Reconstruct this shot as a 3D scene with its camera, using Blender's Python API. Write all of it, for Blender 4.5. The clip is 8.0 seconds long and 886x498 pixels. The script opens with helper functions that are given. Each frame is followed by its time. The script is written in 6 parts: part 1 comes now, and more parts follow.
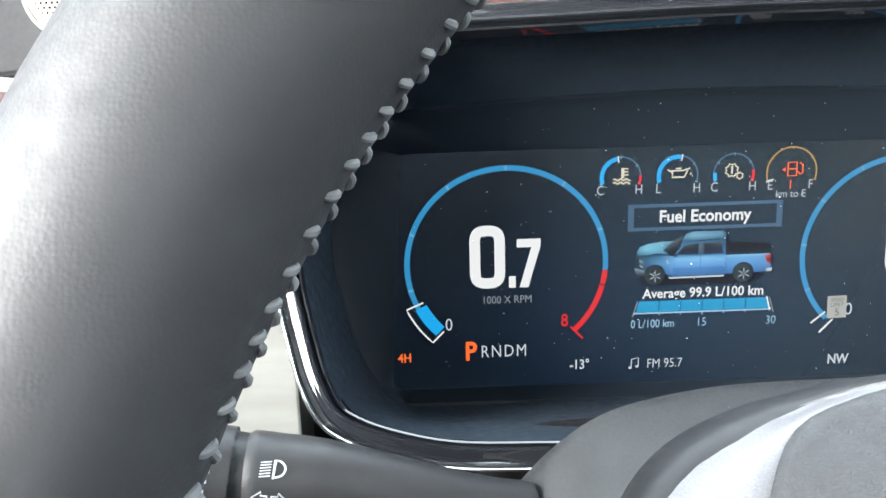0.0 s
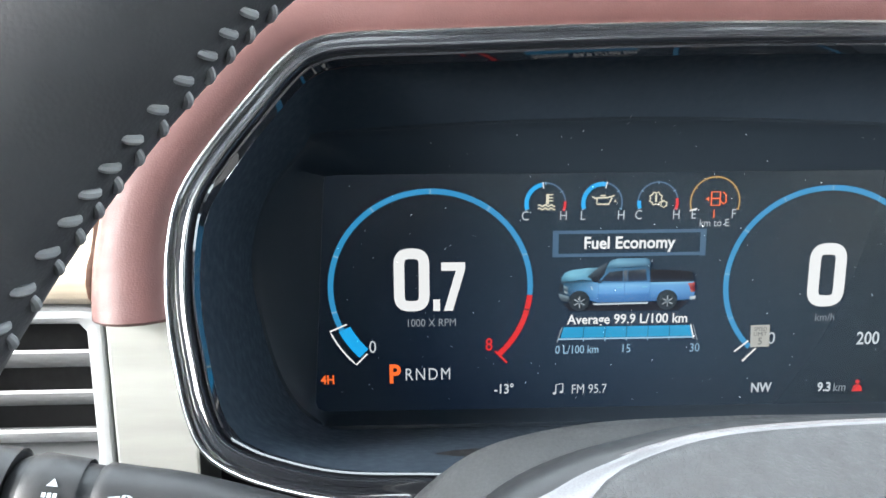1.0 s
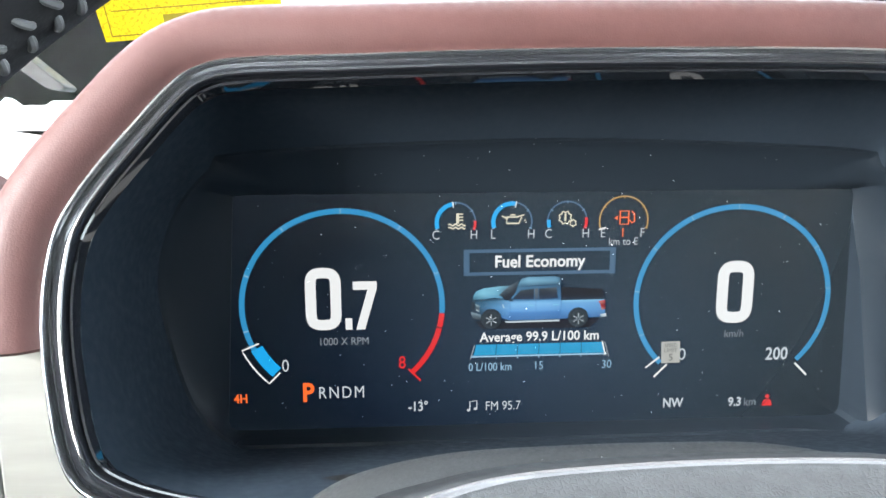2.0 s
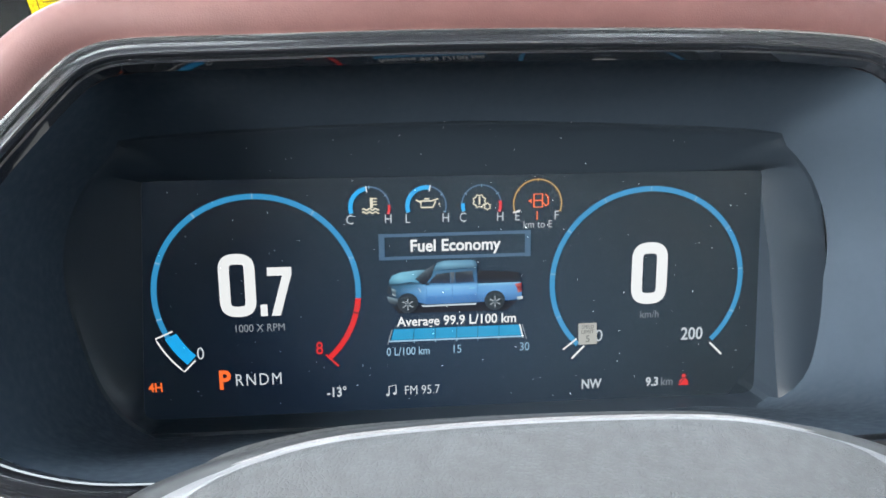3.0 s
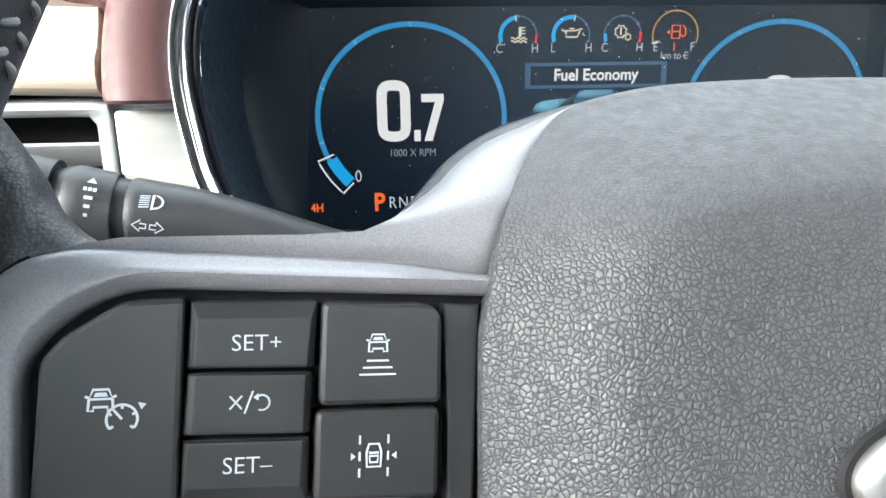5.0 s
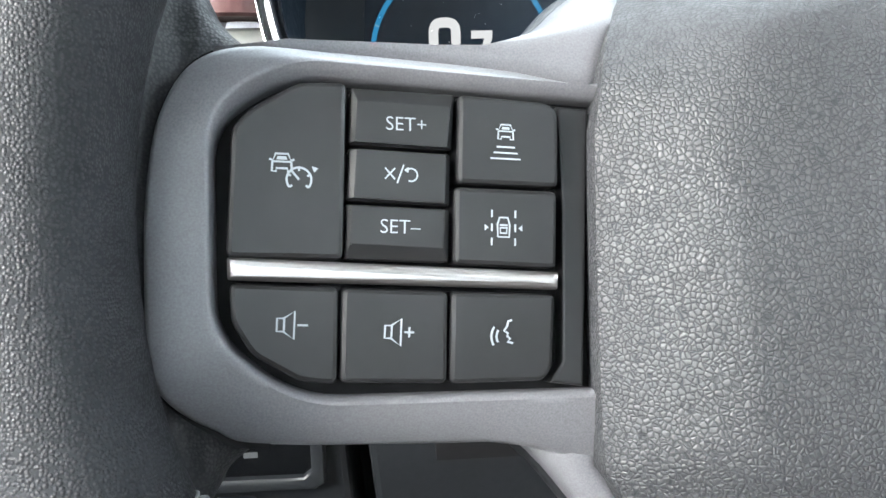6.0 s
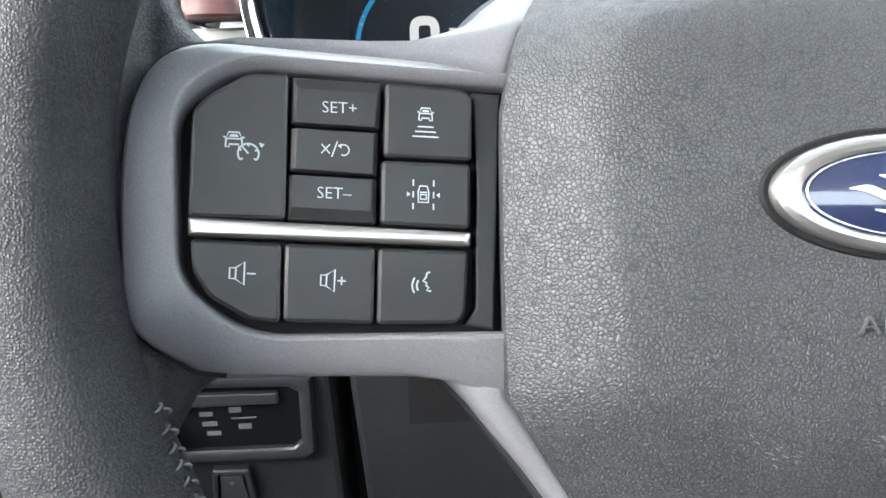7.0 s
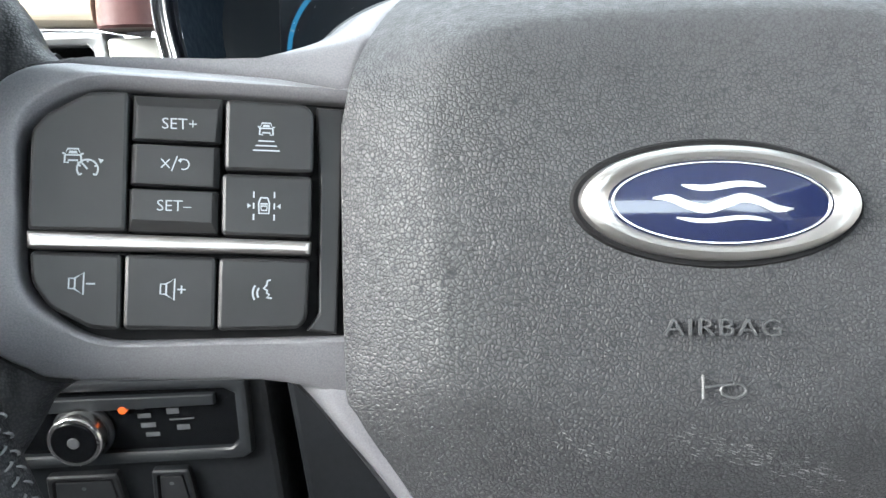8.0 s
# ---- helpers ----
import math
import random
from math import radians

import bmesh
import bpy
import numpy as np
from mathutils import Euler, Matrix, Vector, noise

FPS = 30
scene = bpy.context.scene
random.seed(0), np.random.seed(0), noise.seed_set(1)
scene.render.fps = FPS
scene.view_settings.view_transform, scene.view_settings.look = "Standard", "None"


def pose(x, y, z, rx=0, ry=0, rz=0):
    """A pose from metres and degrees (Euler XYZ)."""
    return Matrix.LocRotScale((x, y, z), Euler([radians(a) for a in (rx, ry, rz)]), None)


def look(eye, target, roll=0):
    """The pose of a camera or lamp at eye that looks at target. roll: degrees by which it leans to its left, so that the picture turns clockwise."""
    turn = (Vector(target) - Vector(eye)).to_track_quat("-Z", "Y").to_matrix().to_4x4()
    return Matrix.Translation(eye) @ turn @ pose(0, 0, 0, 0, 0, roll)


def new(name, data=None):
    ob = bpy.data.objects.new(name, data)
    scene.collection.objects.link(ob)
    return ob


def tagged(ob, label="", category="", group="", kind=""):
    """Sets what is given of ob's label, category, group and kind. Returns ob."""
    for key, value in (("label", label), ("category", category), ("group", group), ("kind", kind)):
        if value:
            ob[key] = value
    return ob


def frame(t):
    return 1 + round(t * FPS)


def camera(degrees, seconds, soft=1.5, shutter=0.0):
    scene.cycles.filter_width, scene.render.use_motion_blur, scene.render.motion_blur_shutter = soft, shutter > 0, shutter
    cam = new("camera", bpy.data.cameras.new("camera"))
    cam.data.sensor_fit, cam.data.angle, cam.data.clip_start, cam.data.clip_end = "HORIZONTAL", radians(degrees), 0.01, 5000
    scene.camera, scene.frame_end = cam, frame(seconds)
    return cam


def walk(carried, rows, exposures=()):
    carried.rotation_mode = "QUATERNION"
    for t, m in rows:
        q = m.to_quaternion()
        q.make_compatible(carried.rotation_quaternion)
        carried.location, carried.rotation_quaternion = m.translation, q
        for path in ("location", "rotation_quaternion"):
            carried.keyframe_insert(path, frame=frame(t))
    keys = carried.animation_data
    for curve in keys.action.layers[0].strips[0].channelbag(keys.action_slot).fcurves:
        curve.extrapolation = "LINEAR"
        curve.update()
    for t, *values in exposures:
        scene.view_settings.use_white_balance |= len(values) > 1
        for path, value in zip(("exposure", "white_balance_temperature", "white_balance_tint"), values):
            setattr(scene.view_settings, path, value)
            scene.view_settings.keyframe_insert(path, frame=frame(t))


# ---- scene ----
cam = camera(66.0, 8.0)
PATH = [
    (0, (-0.036, -0.312, 0.068), (0.007, 1.653, -0.306), -1.7),
    (0.5, (-0.026, -0.31, 0.067), (0.059, 1.659, -0.274), -0.7),
    (1, (-0.007, -0.311, 0.073), (0.076, 1.657, -0.272), -0.3),
    (1.5, (0.008, -0.311, 0.077), (0.116, 1.656, -0.265), -0.1),
    (2, (0.027, -0.313, 0.082), (0.156, 1.653, -0.264), -0.2),
    (3.3, (0.0578, -0.3214, 0.0723), (0.2619, 1.6358, -0.2852), -0.6),
    (3.5, (0.0578, -0.3268, 0.0698), (0.2483, 1.6286, -0.3045), -0.66),
    (4, (0.0409, -0.3332, 0.0575), (0.2156, 1.6113, -0.3769), -0.87),
    (4.5, (0.0128, -0.338, 0.043), (0.1855, 1.5996, -0.4216), -0.79),
    (5, (-0.0115, -0.347, 0.0241), (0.1368, 1.581, -0.4864), -0.68),
    (5.2, (-0.0199, -0.3514, 0.0167), (0.1223, 1.5723, -0.5117), -0.55),
    (6.3, (-0.034, -0.381, -0.009), (0.063, 1.551, -0.517), -1.7),
    (6.5, (-0.031, -0.388, -0.009), (0.052, 1.542, -0.526), -1.7),
    (7, (-0.017, -0.397, -0.008), (0.055, 1.533, -0.526), -1.8),
    (7.5, (0.0, -0.401, -0.006), (0.079, 1.528, -0.528), -2.0),
    (8, (0.018, -0.405, -0.005), (0.105, 1.523, -0.531), -2.2),
]
walk(cam, [(t, look(eye, target, roll)) for t, eye, target, roll in PATH], [(0, 4.3), (3.5, 4.3), (4.5, 4.1), (6.5, 4.17), (8, 4.02)])
from mathutils.bvhtree import BVHTree

# ---- light ----
GLOW = 2.0 ** -4.28
world = bpy.data.worlds.new("overcast_sky")
scene.world = world
world.use_nodes = True
wn, wl = world.node_tree.nodes, world.node_tree.links
sky = wn.new("ShaderNodeTexSky")
sky.sky_type = "NISHITA"
sky.sun_disc = False
sky.sun_elevation, sky.sun_rotation = radians(23.4), radians(240.1)
sky.air_density, sky.dust_density = 1.0, 4.0
wn["Background"].inputs["Strength"].default_value = 0.15
cloud = wn.new("ShaderNodeHueSaturation")
cloud.inputs["Saturation"].default_value = 0.45
wl.new(sky.outputs["Color"], cloud.inputs["Color"])
cover_mix = wn.new("ShaderNodeMix")
cover_mix.data_type = "RGBA"
cover_mix.inputs["Factor"].default_value = 0.6
cover_mix.inputs[7].default_value = (4.55, 5.1, 5.6, 1)
wl.new(cloud.outputs["Color"], cover_mix.inputs[6])
wl.new(cover_mix.outputs[2], wn["Background"].inputs["Color"])
sun = new("sun", bpy.data.lights.new("sun", "SUN"))
sun.data.energy, sun.data.angle, sun.data.color = 1.2, radians(36), (0.97, 0.985, 1.0)
sun.matrix_world = look((-3.3, -1.9, 1.65), (0, 0, 0))

# ---- materials ----
def shader(name):
    m = bpy.data.materials.new(name)
    m.use_nodes = True
    return m, m.node_tree.nodes, m.node_tree.links, m.node_tree.nodes["Principled BSDF"]


def mat(name, base, rough=0.5, metal=0.0, vary=0.12, vary_scale=40.0, grain=None, coat=0.0, stretch=None, spec=0.5, rough_vary=0.15, dull=1.0):
    """A surface with patchy colour, uneven gloss and fine relief. grain: (kind, scale, strength, depth in metres)."""
    m, n, l, b = shader(name)
    co = n.new("ShaderNodeTexCoord")
    mp = n.new("ShaderNodeMapping")
    l.new(co.outputs["Object"], mp.inputs["Vector"])
    if stretch:
        mp.inputs["Scale"].default_value = stretch
    big = n.new("ShaderNodeTexNoise")
    big.inputs["Scale"].default_value, big.inputs["Detail"].default_value = vary_scale, 6.0
    l.new(mp.outputs["Vector"], big.inputs["Vector"])
    ramp = n.new("ShaderNodeMapRange")
    ramp.inputs["From Min"].default_value, ramp.inputs["From Max"].default_value = 0.3, 0.7
    ramp.inputs["To Min"].default_value, ramp.inputs["To Max"].default_value = 1.0 - vary, 1.0 + vary
    l.new(big.outputs["Fac"], ramp.inputs["Value"])
    tint = n.new("ShaderNodeVectorMath")
    tint.operation = "SCALE"
    tint.inputs[0].default_value = base
    l.new(ramp.outputs["Result"], tint.inputs["Scale"])
    l.new(tint.outputs["Vector"], b.inputs["Base Color"])
    rr = n.new("ShaderNodeMapRange")
    rr.inputs["From Min"].default_value, rr.inputs["From Max"].default_value = 0.3, 0.7
    rr.inputs["To Min"].default_value = max(0.02, rough * (1 - rough_vary))
    rr.inputs["To Max"].default_value = min(1.0, rough * (1 + rough_vary))
    fine = n.new("ShaderNodeTexNoise")
    fine.inputs["Scale"].default_value, fine.inputs["Detail"].default_value = vary_scale * 7, 4.0
    l.new(mp.outputs["Vector"], fine.inputs["Vector"])
    l.new(fine.outputs["Fac"], rr.inputs["Value"])
    l.new(rr.outputs["Result"], b.inputs["Roughness"])
    b.inputs["Metallic"].default_value = metal
    b.inputs["Coat Weight"].default_value = coat
    b.inputs["Coat Roughness"].default_value = 0.05
    b.inputs["Specular IOR Level"].default_value = spec
    if grain:
        kind, scale, strength, depth, crack, fade, worn_to = grain + (0.26, None, 0.16)[len(grain) - 4:]
        bump = n.new("ShaderNodeBump")
        bump.inputs["Strength"].default_value, bump.inputs["Distance"].default_value = strength, depth
        if kind == "noise":
            g = n.new("ShaderNodeTexNoise")
            g.inputs["Scale"].default_value, g.inputs["Detail"].default_value = scale, 5.0
            l.new(mp.outputs["Vector"], g.inputs["Vector"])
            l.new(g.outputs["Fac"], bump.inputs["Height"])
        else:
            warp = n.new("ShaderNodeTexNoise")
            warp.inputs["Scale"].default_value, warp.inputs["Detail"].default_value = scale * 0.5, 3.0
            l.new(mp.outputs["Vector"], warp.inputs["Vector"])
            mix = n.new("ShaderNodeMix")
            mix.data_type = "VECTOR"
            add = n.new("ShaderNodeVectorMath")
            add.operation = "SCALE"
            add.inputs["Scale"].default_value = (0.0 if kind == "pebbles" else 0.25) / scale
            l.new(warp.outputs["Color"], add.inputs[0])
            plus = n.new("ShaderNodeVectorMath")
            l.new(mp.outputs["Vector"], plus.inputs[0])
            l.new(add.outputs["Vector"], plus.inputs[1])
            g = n.new("ShaderNodeTexVoronoi")
            g.feature = {"cells": "DISTANCE_TO_EDGE"}.get(kind, "F1")
            g.inputs["Randomness"].default_value = 1.0 if kind == "cells" else 0.75
            g.inputs["Scale"].default_value = scale
            l.new(plus.outputs["Vector"], g.inputs["Vector"])
            cut = n.new("ShaderNodeMapRange")
            cut.inputs["From Min"].default_value, cut.inputs["From Max"].default_value = (0.0, crack) if kind == "cells" else (0.62, 0.08)
            l.new(g.outputs["Distance"], cut.inputs["Value"])
            dome = n.new("ShaderNodeMath")
            dome.operation, dome.inputs[1].default_value = "POWER", 0.55 if kind == "cells" else 0.8
            l.new(cut.outputs["Result"], dome.inputs[0])
            l.new(dome.outputs["Value"], bump.inputs["Height"])
            # gloss lowered in the creases stands in for shade between the grains
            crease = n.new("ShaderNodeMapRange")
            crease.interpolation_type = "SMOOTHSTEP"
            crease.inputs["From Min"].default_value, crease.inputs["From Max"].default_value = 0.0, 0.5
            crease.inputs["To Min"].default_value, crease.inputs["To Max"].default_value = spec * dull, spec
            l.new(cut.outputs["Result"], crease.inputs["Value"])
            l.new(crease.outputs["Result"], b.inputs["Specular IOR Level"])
        if fade:
            # the grain wears smooth towards the top of the wheel
            sep, worn = n.new("ShaderNodeSeparateXYZ"), n.new("ShaderNodeMapRange")
            worn.inputs["From Min"].default_value, worn.inputs["From Max"].default_value = fade
            worn.inputs["To Min"].default_value, worn.inputs["To Max"].default_value = strength, strength * worn_to
            l.new(co.outputs["Object"], sep.inputs["Vector"])
            l.new(sep.outputs["Y"], worn.inputs["Value"])
            l.new(worn.outputs["Result"], bump.inputs["Strength"])
            # the crease shade fades out along with the grain
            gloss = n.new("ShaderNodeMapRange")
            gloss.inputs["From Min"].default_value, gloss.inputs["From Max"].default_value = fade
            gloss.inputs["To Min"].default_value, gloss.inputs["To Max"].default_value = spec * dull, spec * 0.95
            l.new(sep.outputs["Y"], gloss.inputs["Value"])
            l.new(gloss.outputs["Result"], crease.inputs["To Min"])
        l.new(bump.outputs["Normal"], b.inputs["Normal"])
    return m


def glow(name, color, strength=1.0):
    """Lit parts of the instrument display."""
    m, n, l, b = shader(name)
    b.inputs["Base Color"].default_value = (0.008, 0.011, 0.013, 1)
    b.inputs["Roughness"].default_value = 0.3
    b.inputs["Specular IOR Level"].default_value = 0.12
    b.inputs["Emission Color"].default_value = (*color, 1)
    b.inputs["Emission Strength"].default_value = strength * GLOW
    return m


def glass_mat(name, tint=(0.96, 0.98, 0.97), gloss=0.03):
    m, n, l, b = shader(name)
    n.remove(b)
    t, g, mix, f = n.new("ShaderNodeBsdfTransparent"), n.new("ShaderNodeBsdfGlossy"), n.new("ShaderNodeMixShader"), n.new("ShaderNodeFresnel")
    t.inputs["Color"].default_value = (*tint, 1)
    g.inputs["Roughness"].default_value = gloss
    f.inputs["IOR"].default_value = 1.5
    l.new(f.outputs["Fac"], mix.inputs["Fac"])
    l.new(t.outputs["BSDF"], mix.inputs[1])
    l.new(g.outputs["BSDF"], mix.inputs[2])
    l.new(mix.outputs["Shader"], n["Material Output"].inputs["Surface"])
    return m


LEATHER_RIM = mat("black_rim_leather", (0.026, 0.027, 0.0295), 0.55, spec=0.2, dull=0.25, grain=("pebbles", 1700, 0.7, 0.00022, 0.3, (0.03, 0.075), 0.15), vary=0.1, vary_scale=60)
LEATHER_SMOOTH = mat("black_smooth_leather", (0.022, 0.0232, 0.0255), 0.50, spec=0.4, dull=0.45, grain=("pebbles", 1500, 0.4, 0.0002), vary=0.1, vary_scale=60)
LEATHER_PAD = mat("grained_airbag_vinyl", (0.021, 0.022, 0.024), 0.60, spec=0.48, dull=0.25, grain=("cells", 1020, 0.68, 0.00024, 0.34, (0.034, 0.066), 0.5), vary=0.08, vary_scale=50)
PLAIN_VINYL = mat("smooth_moulded_vinyl", (0.034, 0.035, 0.037), 0.42, spec=0.5)
TRIM_GREY = mat("satin_grey_paint", (0.122, 0.123, 0.132), 0.43, metal=0.15, spec=0.48, vary=0.2, vary_scale=2600, grain=("noise", 2500, 0.1, 0.0002))
BUTTON = mat("matte_black_button_plastic", (0.0095, 0.0098, 0.0105), 0.40, spec=0.38, grain=("noise", 3000, 0.04, 0.0002), vary=0.15)
GAP_BLACK = mat("dark_gap_plastic", (0.004, 0.004, 0.0045), 0.7, spec=0.15)
ICON = mat("printed_pale_legend", (0.26, 0.285, 0.31), 0.5, vary=0.04)
CHROME = mat("polished_chrome", (0.88, 0.88, 0.88), 0.16, metal=1.0, vary=0.02, rough_vary=0.4)
SATIN_CHROME = mat("satin_chrome", (0.7, 0.69, 0.68), 0.24, metal=1.0, vary=0.04)
PIANO = mat("piano_black_lacquer", (0.008, 0.009, 0.011), 0.035, vary=0.02, rough_vary=0.1, spec=0.9)
HOOD = mat("soft_black_hood_plastic", (0.016, 0.023, 0.032), 0.65, spec=0.06, vary=0.05, grain=("noise", 1800, 0.12, 0.0003))
SURROUND = mat("smooth_black_surround", (0.009, 0.013, 0.018), 0.36, spec=0.2, vary=0.02, rough_vary=0.03)
MAROON = mat("maroon_stitched_leather", (0.052, 0.0225, 0.0215), 0.58, spec=0.24, grain=("cells", 900, 0.1, 0.0003), vary=0.1)
BRUSHED = mat("brushed_aluminium_panel", (0.33, 0.34, 0.32), 0.36, metal=0.7, vary=0.09, vary_scale=130, stretch=(0.12, 1, 6))
BRONZE = mat("champagne_metal_trim", (0.43, 0.38, 0.30), 0.36, metal=0.8, vary=0.12, vary_scale=130, stretch=(0.1, 1, 5))
VENT_GREY = mat("grey_vent_plastic", (0.16, 0.165, 0.17), 0.45, grain=("noise", 2000, 0.1, 0.0002))
VENT_FRAME = mat("silver_vent_surround", (0.23, 0.24, 0.25), 0.36, metal=0.5, vary=0.02, rough_vary=0.04)
SWITCH_GREY = mat("dark_grey_switch_plastic", (0.011, 0.0125, 0.0145), 0.45, spec=0.35, grain=("noise", 2000, 0.1, 0.0002))
SWITCH_BLACK = mat("gloss_black_switch_plastic", (0.003, 0.0034, 0.004), 0.2, spec=0.18)
DIM_PRINT = mat("faded_grey_print", (0.06, 0.063, 0.067), 0.6)
STALK = mat("dark_stalk_plastic", (0.016, 0.0168, 0.0185), 0.48, spec=0.3, grain=("noise", 2200, 0.15, 0.0002))
DASH_DARK = mat("charcoal_dash_plastic", (0.006, 0.0072, 0.0088), 0.55, spec=0.3, grain=("noise", 1200, 0.25, 0.0003))
# this pale tone holds the glare on the maroon dash top; stitching shares it
GLARE_AND_THREAD = mat("pale_glare_and_thread", (0.29, 0.26, 0.24), 0.55, grain=("cells", 700, 0.2, 0.0003))
HEADLINER = mat("grey_headliner_cloth", (0.66, 0.66, 0.65), 0.9, grain=("noise", 900, 0.4, 0.0005))
BAR = mat("brushed_divider_metal", (0.46, 0.44, 0.425), 0.34, metal=1.0, vary=0.02, vary_scale=200, rough_vary=0.03)
# tan of the unseen walls, chosen to bounce fill light forward
CABIN_FILL = mat("tan_fill_wall", (0.22, 0.20, 0.19), 0.6, grain=("noise", 900, 0.3, 0.0004))
DOOR_TRIM = mat("black_door_trim", (0.03, 0.031, 0.033), 0.6, grain=("noise", 900, 0.3, 0.0004))
CARPET = mat("grey_cabin_carpet", (0.16, 0.15, 0.145), 0.95, grain=("noise", 400, 0.6, 0.002))
SNOW = mat("packed_snow", (0.75, 0.77, 0.8), 0.8, vary=0.06, vary_scale=0.5, grain=("noise", 3, 0.4, 0.05))
STITCH = mat("grey_waxed_thread", (0.13, 0.136, 0.14), 0.6)
GLASS = glass_mat("window_glass")


# ---- mesh tools ----
def part(name, bm, material, parent=None, label="", sharp=38):
    me = bpy.data.meshes.new(name)
    bmesh.ops.recalc_face_normals(bm, faces=bm.faces[:])
    flat = bm.faces.layers.int.get("flat")
    for f in bm.faces:
        f.smooth = not (flat and f[flat])
    bm.to_mesh(me)
    bm.free()
    me.set_sharp_from_angle(angle=radians(sharp))
    me.materials.append(material)
    ob = new(name, me)
    if parent:
        ob.parent = parent
    if label:
        ob["label"] = label
    return ob


def thing(name, m, label, category, group="", kind=""):
    ob = new(name)
    ob.empty_display_size = 0.02
    ob.matrix_world = m
    return tagged(ob, label, category, group, kind)


def inset(pts, d):
    """The closed outline drawn in by d (counter-clockwise outlines shrink)."""
    out, n = [], len(pts)
    for i in range(n):
        a, b, c = Vector(pts[i - 1]), Vector(pts[i]), Vector(pts[(i + 1) % n])
        e, f = (b - a).normalized(), (c - b).normalized()
        n1, n2 = Vector((-e.y, e.x)), Vector((-f.y, f.x))
        v = n1 + n2
        v = v / max(v.length_squared, 0.25) * 2
        out.append((b.x + v.x * d, b.y + v.y * d))
    return out


def ccw(pts):
    area = sum(pts[i - 1][0] * p[1] - p[0] * pts[i - 1][1] for i, p in enumerate(pts))
    return list(pts) if area > 0 else list(reversed(pts))


def rounded(pts, r, n=6):
    """The outline with its corners rounded by r (a number, or one for each corner)."""
    out, k = [], len(pts)
    for i in range(k):
        a, b, c = Vector(pts[i - 1]), Vector(pts[i]), Vector(pts[(i + 1) % k])
        rr = r[i] if isinstance(r, (list, tuple)) else r
        if rr <= 0:
            out.append((b.x, b.y))
            continue
        d1, d2 = min(rr, (a - b).length * 0.49), min(rr, (c - b).length * 0.49)
        p, q = b + (a - b).normalized() * d1, b + (c - b).normalized() * d2
        for j in range(n + 1):
            t = j / n
            v = p * (1 - t) ** 2 + b * 2 * t * (1 - t) + q * t * t
            out.append((v.x, v.y))
    return out


def smooth_line(pts, n=6, closed=False):
    """A Catmull-Rom line through points of any dimension."""
    P = [Vector(p) for p in pts]
    k = len(P)
    get = (lambda i: P[i % k]) if closed else (lambda i: P[min(max(i, 0), k - 1)])
    out = []
    for i in range(k if closed else k - 1):
        a, b, c, d = get(i - 1), get(i), get(i + 1), get(i + 2)
        for j in range(n):
            t = j / n
            out.append(tuple(0.5 * (2 * b + (c - a) * t + (2 * a - 5 * b + 4 * c - d) * t * t + (3 * b - a - 3 * c + d) * t ** 3)))
    if not closed:
        out.append(tuple(P[-1]))
    return out


def polar(pts, centre, n=96):
    """The outline sampled by angle about a centre within it."""
    cx, cy = centre
    out = []
    for i in range(n):
        a = 2 * math.pi * i / n
        dx, dy = math.cos(a), math.sin(a)
        best = 0
        for j in range(len(pts)):
            (x1, y1), (x2, y2) = pts[j - 1], pts[j]
            x1, y1, x2, y2 = x1 - cx, y1 - cy, x2 - cx, y2 - cy
            den = dx * (y2 - y1) - dy * (x2 - x1)
            if abs(den) < 1e-12:
                continue
            t = (x1 * (y2 - y1) - y1 * (x2 - x1)) / den
            s = (x1 * dy - y1 * dx) / den
            if t > 0 and -1e-6 <= s <= 1 + 1e-6:
                best = max(best, t)
        out.append((cx + dx * best, cy + dy * best))
    return out


def loft(bm, rings, closed=True, cap_start=False, cap_end=False):
    rows = [[bm.verts.new(v) for v in ring] for ring in rings]
    n = len(rows[0])
    for a, b in zip(rows, rows[1:]):
        for i in range(n if closed else n - 1):
            j = (i + 1) % n
            try:
                bm.faces.new((a[i], a[j], b[j], b[i]))
            except ValueError:
                pass
    for on, row in ((cap_start, rows[0]), (cap_end, rows[-1])):
        if on:
            flat = bm.faces.layers.int.get("flat") or bm.faces.layers.int.new("flat")
            f = bm.faces.new([bm.verts.new(v.co) for v in row] if len(rings) > 2 else row)
            f.normal_update()
            f[flat] = 1
            bmesh.ops.triangulate(bm, faces=[f])
    return rows


def lift(pts, h):
    return [(p[0], p[1], h) for p in pts]


def slab(bm, outline, z0, z1, bevel=0.0005, bottom=True):
    """A plate with a rounded upper edge."""
    o = ccw(outline)
    rings = [lift(o, z0), lift(o, z1 - bevel), lift(inset(o, bevel * 0.3), z1 - bevel * 0.3), lift(inset(o, bevel), z1)]
    loft(bm, rings, cap_start=bottom, cap_end=True)
    return bm


def box(bm, x0, x1, y0, y1, z0, z1, bevel=0.0):
    made = bmesh.ops.create_cube(bm, size=1.0)["verts"]
    bmesh.ops.scale(bm, vec=(x1 - x0, y1 - y0, z1 - z0), verts=made)
    bmesh.ops.translate(bm, vec=((x0 + x1) / 2, (y0 + y1) / 2, (z0 + z1) / 2), verts=made)
    if bevel:
        edges = list({e for v in made for e in v.link_edges})
        bmesh.ops.bevel(bm, geom=edges, offset=bevel, segments=3, affect="EDGES", profile=0.5)
    return bm


